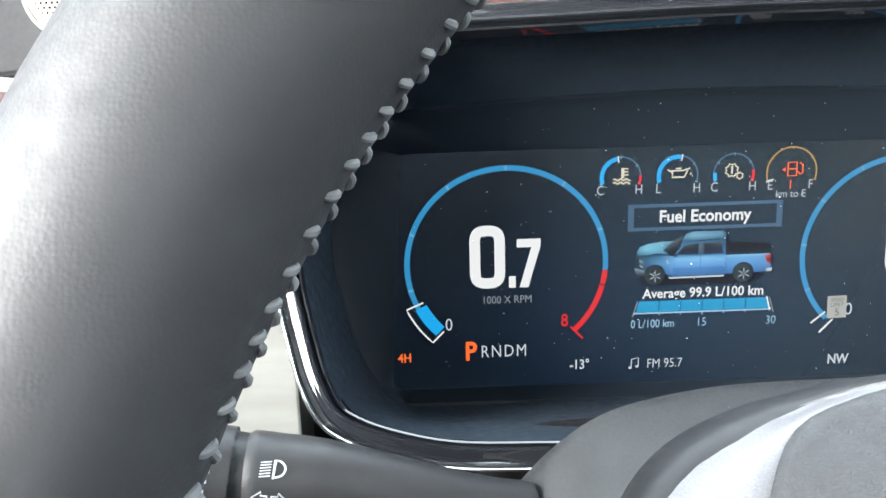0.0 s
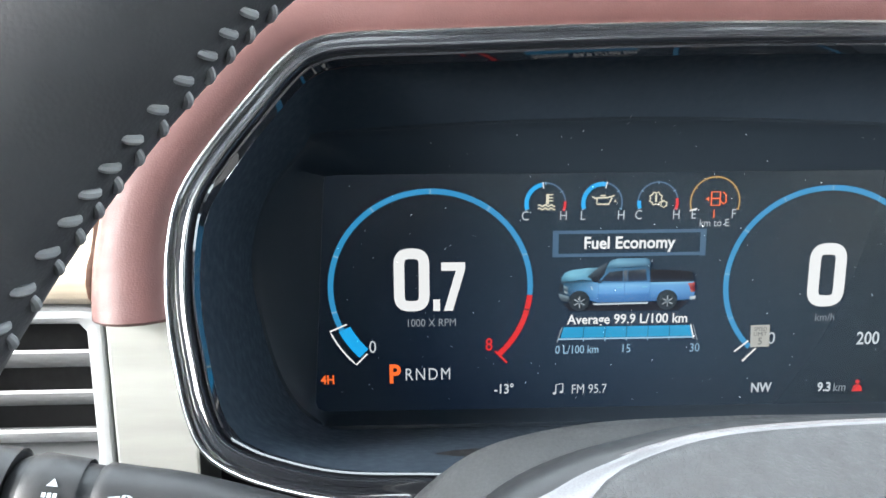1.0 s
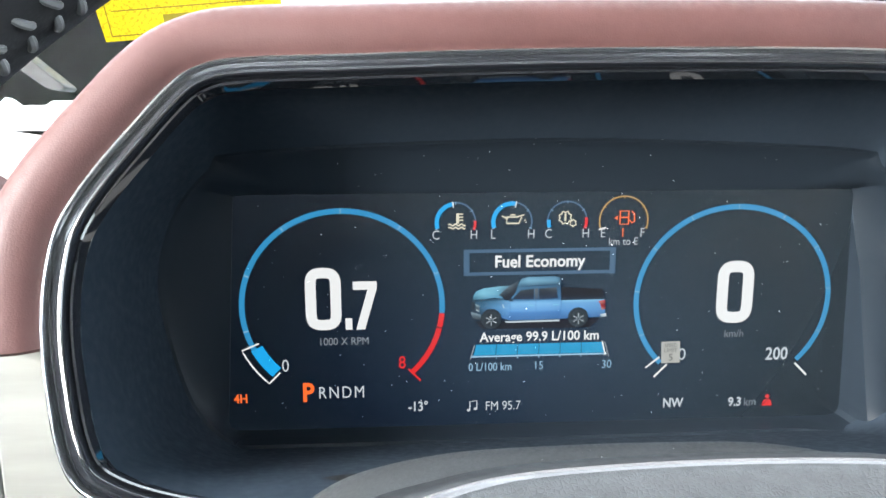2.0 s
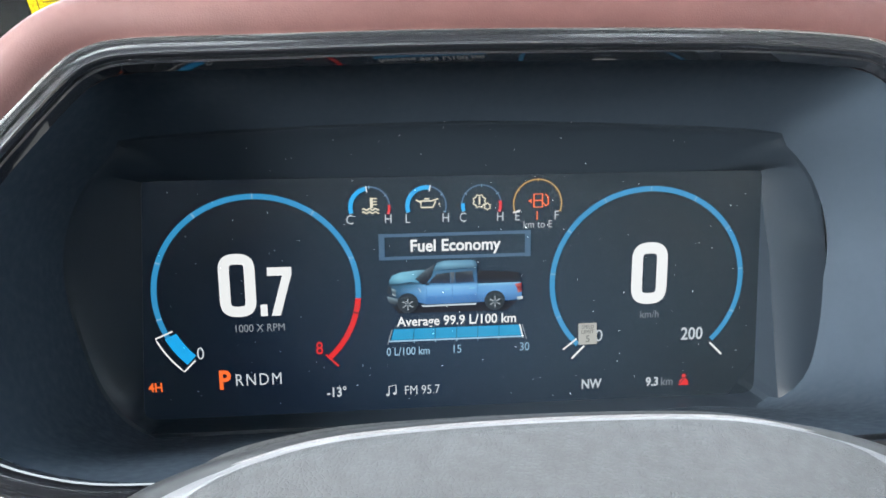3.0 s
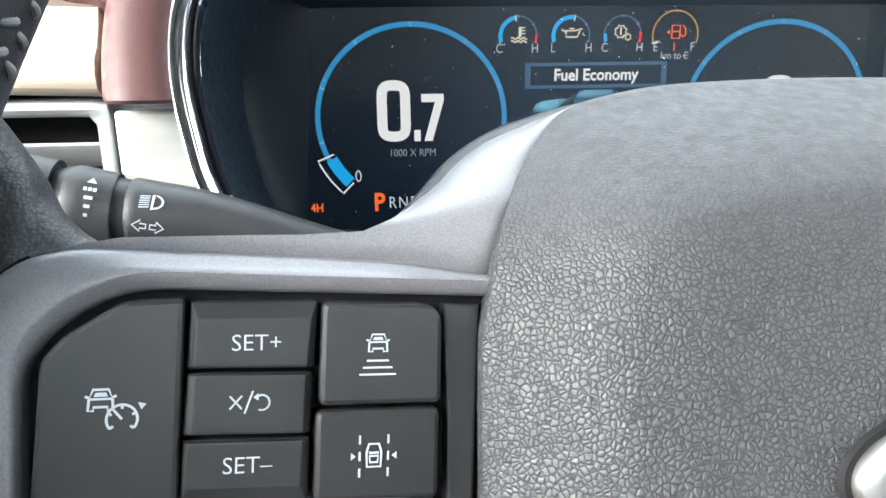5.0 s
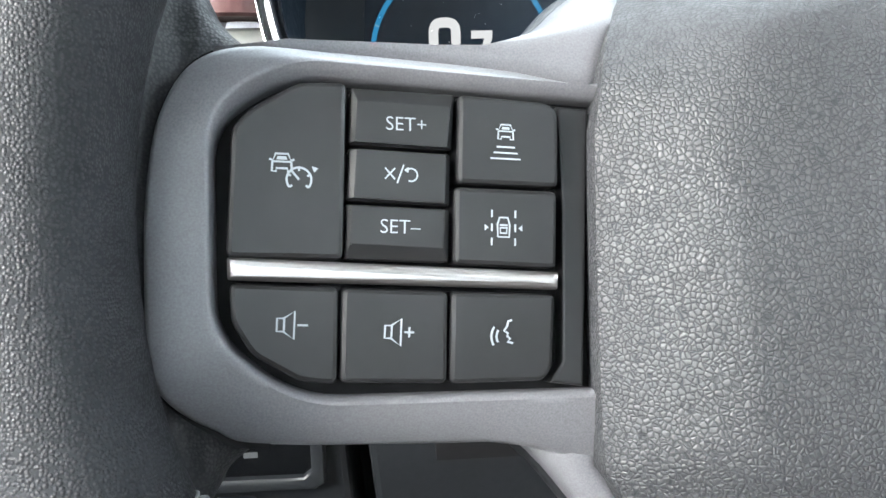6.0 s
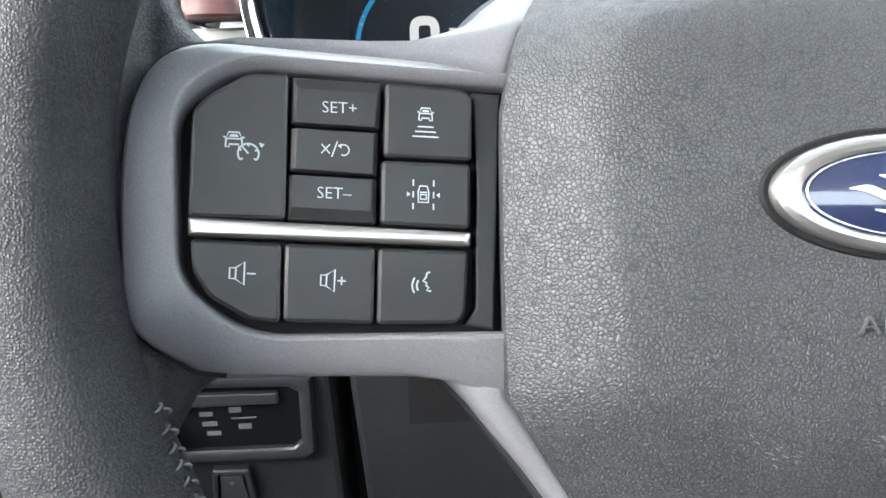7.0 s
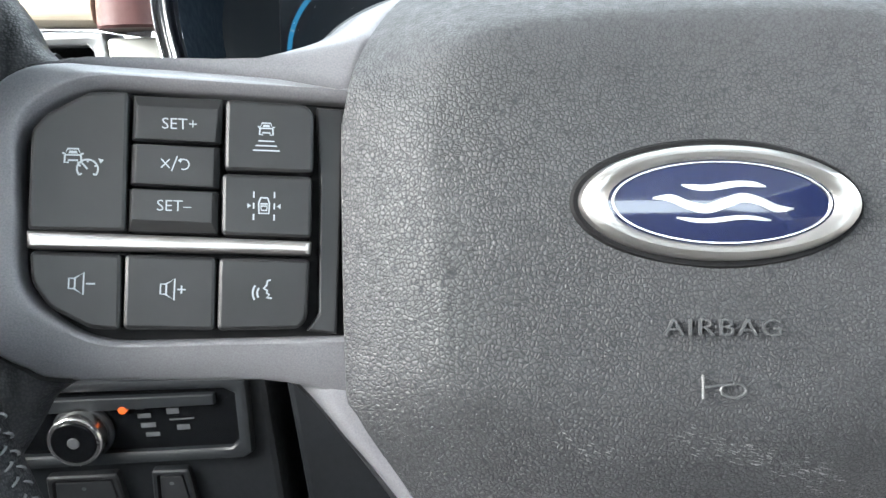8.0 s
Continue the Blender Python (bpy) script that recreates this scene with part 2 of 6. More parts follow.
def sweep(bm, path, radius, sides=12, flat=1.0, cap=True):
    """A tube along a line of 3D points; radius: a number or one for each point."""
    P = [Vector(p) for p in path]
    rings, side = [], None
    for i, p in enumerate(P):
        d = (P[min(i + 1, len(P) - 1)] - P[max(i - 1, 0)]).normalized()
        side = d.orthogonal().normalized() if side is None else (side - d * side.dot(d)).normalized()
        up = d.cross(side)
        r = radius[i] if isinstance(radius, (list, tuple)) else radius
        rings.append([tuple(p + side * r * math.cos(2 * math.pi * k / sides) + up * r * flat * math.sin(2 * math.pi * k / sides)) for k in range(sides)])
    loft(bm, rings, cap_start=cap, cap_end=cap)
    return bm


def ribbon(bm, pts, width, z=0.0, closed=False):
    """A flat printed line."""
    P = [Vector((p[0], p[1])) for p in pts]
    n = len(P)
    rows = []
    for i, p in enumerate(P):
        a = P[i - 1] if (i or closed) else p
        b = P[(i + 1) % n] if (i < n - 1 or closed) else p
        d = (b - a).normalized()
        w = Vector((-d.y, d.x)) * width / 2
        rows.append((bm.verts.new((p.x + w.x, p.y + w.y, z)), bm.verts.new((p.x - w.x, p.y - w.y, z))))
    for i in range(n if closed else n - 1):
        a, b = rows[i], rows[(i + 1) % n]
        bm.faces.new((a[0], b[0], b[1], a[1]))
    return bm


def poly(bm, pts, z=0.0):
    f = bm.faces.new([bm.verts.new((p[0], p[1], z)) for p in ccw(pts)])
    f.normal_update()
    bmesh.ops.triangulate(bm, faces=[f])
    return bm


def arc_pts(cx, cy, r, a0, a1, n=24):
    """Points on a circle; angles in degrees clockwise from the top."""
    return [(cx + r * math.sin(radians(a0 + (a1 - a0) * i / n)), cy + r * math.cos(radians(a0 + (a1 - a0) * i / n))) for i in range(n + 1)]


def letters(body, size, x=0.0, y=0.0, z=0.0, align="CENTER", depth=0.0, stretch=1.0, bold=0.0, shear=0.0, spacing=1.0):
    """Words in the built-in font, as a bmesh in the plane z."""
    cu = bpy.data.curves.new("words", "FONT")
    cu.body, cu.size, cu.align_x, cu.align_y = body, size * 500, align, "CENTER"
    cu.extrude, cu.offset, cu.shear, cu.space_character = depth * 500, bold * 500, shear, spacing
    cu.resolution_u = 3
    ob = bpy.data.objects.new("words", cu)
    scene.collection.objects.link(ob)
    me = bpy.data.meshes.new_from_object(ob.evaluated_get(bpy.context.evaluated_depsgraph_get()))
    bm = bmesh.new()
    bm.from_mesh(me)
    bmesh.ops.scale(bm, vec=(stretch * 0.002, 0.002, 0.002), verts=bm.verts)
    bmesh.ops.translate(bm, vec=(x, y, z), verts=bm.verts)
    bpy.data.objects.remove(ob)
    bpy.data.curves.remove(cu)
    bpy.data.meshes.remove(me)
    return bm


def panel_mat():
    """Near-black display glass, its backlight a faint blue towards the middle."""
    m, n, l, b = shader("backlit_display_glass")
    b.inputs["Base Color"].default_value = (0.008, 0.011, 0.013, 1)
    b.inputs["Roughness"].default_value = 0.2
    b.inputs["Specular IOR Level"].default_value = 0.35
    co, mp, gr, rp = n.new("ShaderNodeTexCoord"), n.new("ShaderNodeMapping"), n.new("ShaderNodeTexGradient"), n.new("ShaderNodeValToRGB")
    gr.gradient_type = "SPHERICAL"
    mp.inputs["Location"].default_value = (-0.72, 0.3, 0)
    mp.inputs["Scale"].default_value = (7.5, 11.0, 1)
    rp.color_ramp.elements[0].color, rp.color_ramp.elements[1].color = (0.0022, 0.0046, 0.0100, 1), (0.0026, 0.0130, 0.040, 1)
    l.new(co.outputs["Object"], mp.inputs["Vector"])
    l.new(mp.outputs["Vector"], gr.inputs["Vector"])
    l.new(gr.outputs["Fac"], rp.inputs["Fac"])
    l.new(rp.outputs["Color"], b.inputs["Emission Color"])
    b.inputs["Emission Strength"].default_value = GLOW
    return m


PANEL = panel_mat()
BADGE_BLUE = mat("deep_blue_enamel", (0.005, 0.008, 0.028), 0.1, coat=1.0, vary=0.05)
BADGE_SILVER = mat("soft_badge_silver", (0.53, 0.52, 0.50), 0.33, metal=1.0, vary=0.0, rough_vary=0.03)
INK = mat("dark_print", (0.30, 0.24, 0.01), 0.7)
CLOUDY = mat("crumpled_clear_film", (0.75, 0.78, 0.78), 0.25, vary=0.1)
PIPE = mat("grey_rubber_sleeve", (0.22, 0.24, 0.25), 0.5)
GRILLE = mat("pale_speaker_mesh", (0.52, 0.45, 0.42), 0.35, metal=0.4)
SCUFF = mat("worn_pale_vinyl", (0.17, 0.17, 0.172), 0.6)
BACK_COVER = mat("dusty_charcoal_plastic", (0.0155, 0.017, 0.0185), 0.5, vary=0.25, vary_scale=120, grain=("noise", 900, 0.2, 0.0003))
DUST = mat("pale_dust", (0.42, 0.43, 0.43), 0.9)
LED = glow("lit_orange_lamp", (1.0, 0.16, 0.02), 1.6)


def paper(name, color):
    """Thin paper: daylight behind it shines through."""
    m, n, l, b = shader(name)
    tr, mix, nz, sc = n.new("ShaderNodeBsdfTranslucent"), n.new("ShaderNodeMixShader"), n.new("ShaderNodeTexNoise"), n.new("ShaderNodeVectorMath")
    nz.inputs["Scale"].default_value = 60
    sc.operation, sc.inputs[0].default_value = "SCALE", color
    l.new(nz.outputs["Fac"], sc.inputs["Scale"])
    sc2 = n.new("ShaderNodeVectorMath")
    sc2.operation, sc2.inputs["Scale"].default_value = "SCALE", 1.8
    l.new(sc.outputs["Vector"], sc2.inputs[0])
    l.new(sc2.outputs["Vector"], tr.inputs["Color"])
    l.new(sc2.outputs["Vector"], b.inputs["Base Color"])
    mix.inputs["Fac"].default_value = 0.45
    l.new(b.outputs["BSDF"], mix.inputs[1])
    l.new(tr.outputs["BSDF"], mix.inputs[2])
    l.new(mix.outputs["Shader"], n["Material Output"].inputs["Surface"])
    return m


PAPER_YELLOW = paper("yellow_paper", (0.9, 0.72, 0.02))

# ---- cabin shell and the outside ----
def shell_panel(name, quad, thick, material, label, category="panel"):
    """A thin closing wall from four corners, thickened along its normal."""
    a, b, c, d = [Vector(q) for q in quad]
    n = (b - a).cross(d - a).normalized() * thick
    bm = bmesh.new()
    loft(bm, [[tuple(p) for p in (a, b, c, d)], [tuple(p + n) for p in (a, b, c, d)]], cap_start=True, cap_end=True)
    return tagged(part(name, bm, material), label, category, kind="structure")


FLOOR_Z = -0.62
bm = bmesh.new()
box(bm, -0.62, 1.05, -1.65, 0.62, FLOOR_Z - 0.04, FLOOR_Z)
tagged(part("floor", bm, CARPET), "grey carpeted cabin floor", "floor", kind="structure")
bm = bmesh.new()
box(bm, -0.52, 0.95, -1.65, -0.13, 0.62, 0.66)
tagged(part("ceiling", bm, HEADLINER), "grey cloth headliner over the cabin", "ceiling", kind="structure")
# doors below the windows, pillars between them
shell_panel("wall_left", [(-0.60, -1.65, FLOOR_Z), (-0.60, 0.45, FLOOR_Z), (-0.60, 0.45, 0.04), (-0.60, -1.65, 0.04)], 0.05, DOOR_TRIM, "black plastic inner door panel below the side window")
# these two unseen walls are raised to hold back light from right and rear
shell_panel("wall_right", [(1.03, -1.65, FLOOR_Z), (1.03, 0.45, FLOOR_Z), (1.03, 0.45, 0.24), (1.03, -1.65, 0.24)], -0.05, CABIN_FILL, "unseen tan passenger-side door panel, raised to block and bounce light")
shell_panel("wall_back", [(-0.60, -1.65, FLOOR_Z), (1.03, -1.65, FLOOR_Z), (1.03, -1.65, 0.38), (-0.60, -1.65, 0.38)], -0.05, CABIN_FILL, "unseen pale wall closing the back of the cabin, set to block and bounce light")
shell_panel("firewall", [(-0.60, 0.45, FLOOR_Z), (1.03, 0.45, FLOOR_Z), (1.03, 0.45, 0.02), (-0.60, 0.45, 0.02)], 0.05, DASH_DARK, "dark firewall behind the dashboard")
# added unseen panel that keeps light off the rim's left edge
shell_panel("wall_left_front", [(-0.60, -0.05, 0.04), (-0.60, 0.45, 0.04), (-0.525, -0.10, 0.64), (-0.525, -0.13, 0.64)], 0.04, DOOR_TRIM, "unseen dark panel added at the front left to block light")
for sx, nm in ((-0.60, "left"), (1.03, "right")):
    top = -0.52 if sx < 0 else 0.95
    for tag, (yb, yt) in (("front_pillar", (0.50, -0.13)), ("middle_pillar", (-0.72, -0.74)), ("rear_pillar", (-1.60, -1.60))):
        bm = bmesh.new()
        sweep(bm, [(sx, yb, 0.04), ((sx + top) / 2, (yb + yt) / 2 , 0.36), (top, yt, 0.64)], 0.035, 10)
        tagged(part("pillar", bm, HEADLINER), "grey cloth-trimmed roof pillar beside the window", "pillar", "cabin pillars", "structure")
for nm, quad, lab in (
    ("window_1", [(-0.58, 0.47, 0.05), (1.01, 0.47, 0.05), (0.95, -0.13, 0.62), (-0.52, -0.13, 0.62)], "clear sloping windshield glass ahead of the dashboard"),
    ("window_2", [(-0.605, -0.05, 0.04), (-0.605, -1.65, 0.04), (-0.53, -1.65, 0.62), (-0.53, -0.13, 0.62)], "clear side window glass of the driver's door"),
    ("window_3", [(1.035, 0.45, 0.24), (1.035, -1.65, 0.24), (0.96, -1.65, 0.62), (0.96, -0.13, 0.62)], "clear side window glass of the passenger door"),
    ("window_4", [(-0.58, -1.66, 0.38), (1.01, -1.66, 0.38), (0.95, -1.66, 0.62), (-0.52, -1.66, 0.62)], "clear rear window glass of the cabin")):
    pane = shell_panel(nm, quad, 0.004, GLASS, lab, "window")
    pane.visible_shadow = False
bm = bmesh.new()
bmesh.ops.create_grid(bm, x_segments=40, y_segments=40, size=400)
bmesh.ops.translate(bm, vec=(0, 0, -1.35), verts=bm.verts)
tagged(part("ground", bm, SNOW), "flat snowy ground outside the parked truck", "ground", kind="structure")

# ---- dashboard ----
CLUSTER = pose(0.094, -0.098, 0.020, 62.4, 0, 0)
LEFT = [(-0.060, -0.0622), (-0.100, -0.0618), (-0.125, -0.0606), (-0.1440, -0.0565), (-0.1570, -0.0515), (-0.1650, -0.0455), (-0.1708, -0.0345), (-0.1752, -0.0200), (-0.1787, -0.0060), (-0.1806, 0.0060),
        (-0.1813, 0.0195), (-0.1798, 0.0347), (-0.1728, 0.0508), (-0.1600, 0.0709), (-0.1480, 0.0877), (-0.1387, 0.0951), (-0.1249, 0.0987), (-0.0883, 0.1003)]
MID = 0.0145
BEZEL = LEFT + [(0.0, 0.1034), (0.1072, 0.1040)] + [(2 * MID - x, u + 0.0022) for x, u in reversed(LEFT[:-1])]
BEZEL = ccw(smooth_line(BEZEL, 4, closed=True))

def band_height(s):
    """The lacquered band: flat outside, then swept up to its inner lip."""
    t = min(1.0, max(0.0, (s - 0.2) / 0.65))
    return -0.0012 + 0.0012 * t * t * (3 - 2 * t) - 0.0030 * max(0.0, (s - 0.85) / 0.15) ** 2


cluster = thing("instrument_cluster", CLUSTER, "digital instrument cluster in a dark hood with a chrome-edged bezel", "instrument cluster")
bm = bmesh.new()
loft(bm, [lift(inset(BEZEL, -0.0004), -0.010), lift(inset(BEZEL, -0.0004), 0.0006), lift(inset(BEZEL, -0.0001), 0.0012), lift(inset(BEZEL, 0.0003), 0.0014), lift(inset(BEZEL, 0.0006), 0.0012), lift(inset(BEZEL, 0.0009), 0.0006), lift(inset(BEZEL, 0.0013), -0.0016), lift(inset(BEZEL, 0.0014), -0.0030)])
part("chrome_edge", bm, CHROME, cluster, "thin bright chrome edge")
bm = bmesh.new()
loft(bm, [lift(inset(BEZEL, 0.0012 + 0.0056 * s), band_height(s)) for s in (0, 0.1, 0.2, 0.3, 0.36, 0.42, 0.48, 0.54, 0.6, 0.66, 0.72, 0.78, 0.84, 0.9, 0.95, 1.0)] + [lift(inset(BEZEL, 0.0071), -0.0034), lift(inset(BEZEL, 0.0073), -0.0042)])
part("bezel", bm, PIANO, cluster, "glossy black lacquered bezel band")
bm = bmesh.new()
loft(bm, [lift(inset(BEZEL, 0.0072), -0.0045), lift(inset(BEZEL, 0.0074), -0.0027), lift(inset(BEZEL, 0.0077), -0.0025), lift(inset(BEZEL, 0.0083), -0.0030), lift(inset(BEZEL, 0.0086), -0.0080)])
part("inner_lip", bm, PIANO, cluster, "thin glossy inner lip")

# the hood's tunnel runs from the bezel back to the display lens
LENS = [(-0.030, -0.0630), (-0.052, -0.0600), (-0.068, -0.040), (-0.077, -0.004), (-0.078, 0.022), (-0.069, 0.048), (-0.054, 0.065), (-0.038, 0.073), (0.097, 0.078)]
LENS = LENS + [(0.1935 - x, z) for x, z in reversed(LENS[:-1])]
LENS = ccw(smooth_line(LENS, 6, closed=True))
inv = CLUSTER.inverted()
mouth = [CLUSTER @ Vector((x, u, -0.008)) for x, u in polar(inset(BEZEL, 0.0086), (MID, 0.02), 160)]
back = [Vector((x, -0.014, z)) for x, z in polar(LENS, (0.097, 0.01), 160)]
bm = bmesh.new()
rows = []
for s in (0, 0.12, 0.3, 0.5, 0.7, 0.86, 0.95, 1.0):
    k = s ** 1.3
    rows.append([tuple(inv @ (a.lerp(b, k) + Vector((0, (s - k) * 0.06, 0)))) for a, b in zip(mouth, back)])
loft(bm, rows)
part("hood", bm, HOOD, cluster, "soft slate-black inner hood", sharp=80)
SCREEN = inv @ pose(0, 0, 0, 90, 0, 0)
GLASS_EDGE = rounded([(-0.0555, -0.0600), (0.2485, -0.0615), (0.2445, 0.0535), (-0.0475, 0.0530)], [0.006, 0.006, 0.002, 0.002], 5)
bm = bmesh.new()
a, b = polar(LENS, (0.097, 0.0), 360), polar(GLASS_EDGE, (0.097, 0.0), 360)
def dish(pts, h):
    """The surround's sides lean back: lower points stand further out."""
    out = []
    for x, z in pts:
        side = min(1.0, max(0.0, (x - 0.097 - 0.118) / 0.045))
        side = side * side * (3 - 2 * side) * min(1.0, max(0.0, (0.046 - z) / 0.03))
        out.append((x, z, h + (0.004 + max(-0.01, 0.052 - z) * 0.20 - h) * side))
    return out


loft(bm, [dish(inset(a, -0.001), 0.0136), dish(inset(a, 0.0012), 0.0128)] + [dish([(p[0] + (q[0] - p[0]) * k, p[1] + (q[1] - p[1]) * k) for p, q in zip(inset(a, 0.0012), b)], 0.0128 - 0.0124 * k ** 0.8) for k in (0.04, 0.12, 0.25, 0.5, 0.75, 0.93, 1.0)] + [lift(b, -0.004)])
surround = part("display_surround", bm, SURROUND, cluster, "smooth dark sloping display surround", sharp=24)
surround.matrix_local = SCREEN
bm = bmesh.new()
slab(bm, inset(ccw(b), -0.0008), -0.004, 0.0, 0.0003)
lens = part("display_panel", bm, PANEL, cluster, "lit glossy display panel, near-black blue")
lens.matrix_local = SCREEN

# leather pad rolled round the cluster, open below
k = max(range(len(BEZEL)), key=lambda i: (BEZEL[i][0] if BEZEL[i][1] < -0.02 else -9))
ordered = BEZEL[k:] + BEZEL[:k]
rings = [[] for _ in range(11)]
PROFILE = ((0.0005, -0.014), (0.0005, 0.0000), (0.0020, 0.0016), (0.0060, 0.0040), (0.0120, 0.0052), (0.0180, 0.0042), (0.0225, 0.0005), (0.0252, -0.0060), (0.0265, -0.016), (0.029, -0.04), (0.034, -0.085))
for row, (d, h) in zip(rings, PROFILE):
    grown = inset(BEZEL, -d)
    grown = grown[k:] + grown[:k]
    row.extend((p[0], p[1], h) for p, q in zip(grown, ordered) if q[1] > -0.016)
bm = bmesh.new()
loft(bm, rings, closed=False)
to_local = CLUSTER.inverted()
cut = to_local @ Vector((0, 0, 0.0150))
up = (to_local.to_3x3() @ Vector((0, 0, 1))).normalized()
made = bmesh.ops.bisect_plane(bm, geom=bm.verts[:] + bm.edges[:] + bm.faces[:], plane_co=cut, plane_no=up, clear_inner=True)
edges = [e for e in made["geom_cut"] if isinstance(e, bmesh.types.BMEdge)]
ext = bmesh.ops.extrude_edge_only(bm, edges=edges)["geom"]
vs = [v for v in ext if isinstance(v, bmesh.types.BMVert)]
ahead = to_local.to_3x3() @ Vector((0, 1, 0))
bmesh.ops.translate(bm, vec=-up * 0.0012 + ahead * 0.0015, verts=vs)
ext = bmesh.ops.extrude_edge_only(bm, edges=[e for e in ext if isinstance(e, bmesh.types.BMEdge)])["geom"]
bmesh.ops.translate(bm, vec=ahead * 0.03, verts=[v for v in ext if isinstance(v, bmesh.types.BMVert)])
hood_pad = part("dash_hood_pad", bm, MAROON)
hood_pad.matrix_world = CLUSTER
tagged(hood_pad, "maroon leather dash pad wrapped over the instrument cluster", "dash pad")


def ribbed(name, lines, material, label, category, n=10):
    """A dash panel lofted through lines of world points."""
    bm = bmesh.new()
    loft(bm, [smooth_line(line, n) for line in lines], closed=False)
    return tagged(part(name, bm, material), label, category)


xs = (-0.1085, -0.113, -0.122, -0.15, -0.22, -0.36, -0.58)
zl = (0.0430, 0.0455, 0.0500, 0.0560, 0.064, 0.072, 0.08)
PADLINES = []
for dy, dz in ((-0.062, -0.004), (-0.074, -0.0015), (-0.0795, 0.004), (-0.0775, 0.012), (-0.070, 0.0185), (-0.063, 0.0215)):
    PADLINES.append([(x, dy, z + dz) for x, z in zip(xs, zl)])
ribbed("dash_side_pad", PADLINES, MAROON, "maroon leather pad along the dash beside the cluster", "dash pad")
TOPLINES = []
for dy, dz in ((-0.0635, 0.0205), (-0.062, 0.0235), (-0.050, 0.0265), (0.0, 0.027), (0.12, 0.018), (0.30, -0.004), (0.45, -0.025)):
    TOPLINES.append([(x, dy, z + dz) for x, z in zip((-0.098,) + xs[1:], (0.040,) + zl[1:])])
ribbed("dash_top_left", TOPLINES, GLARE_AND_THREAD, "maroon leather dash top in a pale glare tone, running to the windshield", "dash top", 8)
bm = bmesh.new()
rows = []
for y, z in ((0.036, 0.104), (0.05, 0.106), (0.09, 0.103), (0.14, 0.094), (0.30, 0.07), (0.45, 0.04)):
    rows.append([(x, y, z - 0.05 * max(0, x - 0.36)) for x in (-0.04, 0.0, 0.1, 0.2, 0.36, 0.6, 1.02)])
loft(bm, rows, closed=False)
tagged(part("dash_top", bm, MAROON), "maroon leather dash top behind the instrument hood", "dash top")
# seam with stitches along the side pad
bm = bmesh.new()
seam = smooth_line([(x + 0.003, -0.0640, z + 0.0232) for x, z in zip(xs, zl)], 40)
for i in range(0, len(seam) - 1, 2):
    a, b = Vector(seam[i]), Vector(seam[i + 1])
    if (b - a).length > 0.0005:
        sweep(bm, [a, a.lerp(b, 0.5) + Vector((0, -0.0004, 0.0005)), b], 0.0005, 5)
tagged(part("seam_stitching", bm, GLARE_AND_THREAD), "pale twin stitching along the dash pad seam", "stitching", kind="stuff")

# metal trim, brushed panel and air vent beside the cluster
bm = bmesh.new()
rows = []
for y, z in ((-0.070, 0.0155), (-0.0835, 0.0158), (-0.0870, 0.0185), (-0.0880, 0.0235), (-0.0862, 0.0292), (-0.0825, 0.0330), (-0.0790, 0.0400), (-0.0770, 0.0470), (-0.066, 0.052)):
    rows.append([(-0.1132, y + 0.010, z), (-0.1137, y + 0.002, z), (-0.1150, y, z)] + [(x, y + (x + 0.115) * 0.03, z + (-x - 0.115) * 0.03) for x in (-0.14, -0.2, -0.3, -0.45, -0.58)])
loft(bm, rows, closed=False)
tagged(part("metal_trim_strip", bm, BRONZE), "champagne brushed-metal trim strip along the dash", "trim strip")
bm = bmesh.new()
slab(bm, rounded([(-0.1117, -0.095), (-0.0830, -0.095), (-0.0830, 0.0108), (-0.1117, 0.0108)], [0.002, 0.002, 0.002, 0.0025], 4), 0.062, 0.0845, 0.0012)
panel = part("brushed_side_panel", bm, BRUSHED)
panel.matrix_world = pose(0, 0, 0, 90, 0, 0)
tagged(panel, "brushed aluminium panel between the vent and the cluster", "trim panel")
vent = thing("air_vent", pose(0, 0, 0, 90, 0, 0), "silver-framed rectangular air vent with grey slats", "air vent")
VO = rounded([(-0.225, -0.052), (-0.1130, -0.052), (-0.1130, 0.0142), (-0.225, 0.0142)], 0.002, 4)
VI = rounded([(-0.219, -0.046), (-0.1192, -0.046), (-0.1192, 0.0085), (-0.219, 0.0085)], 0.003, 4)
VO, VI = ccw(polar(VO, (-0.169, -0.019), 96)), ccw(polar(VI, (-0.169, -0.019), 96))
bm = bmesh.new()
loft(bm, [lift(VO, 0.06), lift(VO, 0.0830), lift(inset(VO, 0.0006), 0.0838), lift(inset(VO, 0.003), 0.0840), lift(inset(VI, -0.001), 0.0826), lift(VI, 0.081), lift(VI, 0.050)])
part("vent_frame", bm, VENT_FRAME, vent, "silver vent frame")
bm = bmesh.new()
poly(bm, inset(VI, -0.001), 0.045)
part("vent_throat", bm, GAP_BLACK, vent, "black vent throat")
for i, z in enumerate((-0.002, -0.0165, -0.031)):
    bm = bmesh.new()
    sec = [(0.0800, z + 0.0010), (0.0806, z), (0.0800, z - 0.0010), (0.068, z - 0.0095), (0.060, z - 0.010), (0.060, z - 0.007), (0.068, z - 0.006)]
    loft(bm, [[(x, b, a) for a, b in sec] for x in (-0.2188, -0.1194)], cap_start=True, cap_end=True)
    part("slat", bm, VENT_GREY, vent)

# ---- steering wheel ----
WHEEL = pose(0.0785, -0.270, -0.036, 71.6, 0, 0)
XC = 0.006
wheel = thing("steering_wheel", WHEEL, "black leather steering wheel with grey spokes and a grained airbag cover", "steering wheel")
RIM_Z, RIM_D = -0.0025, 0.0150


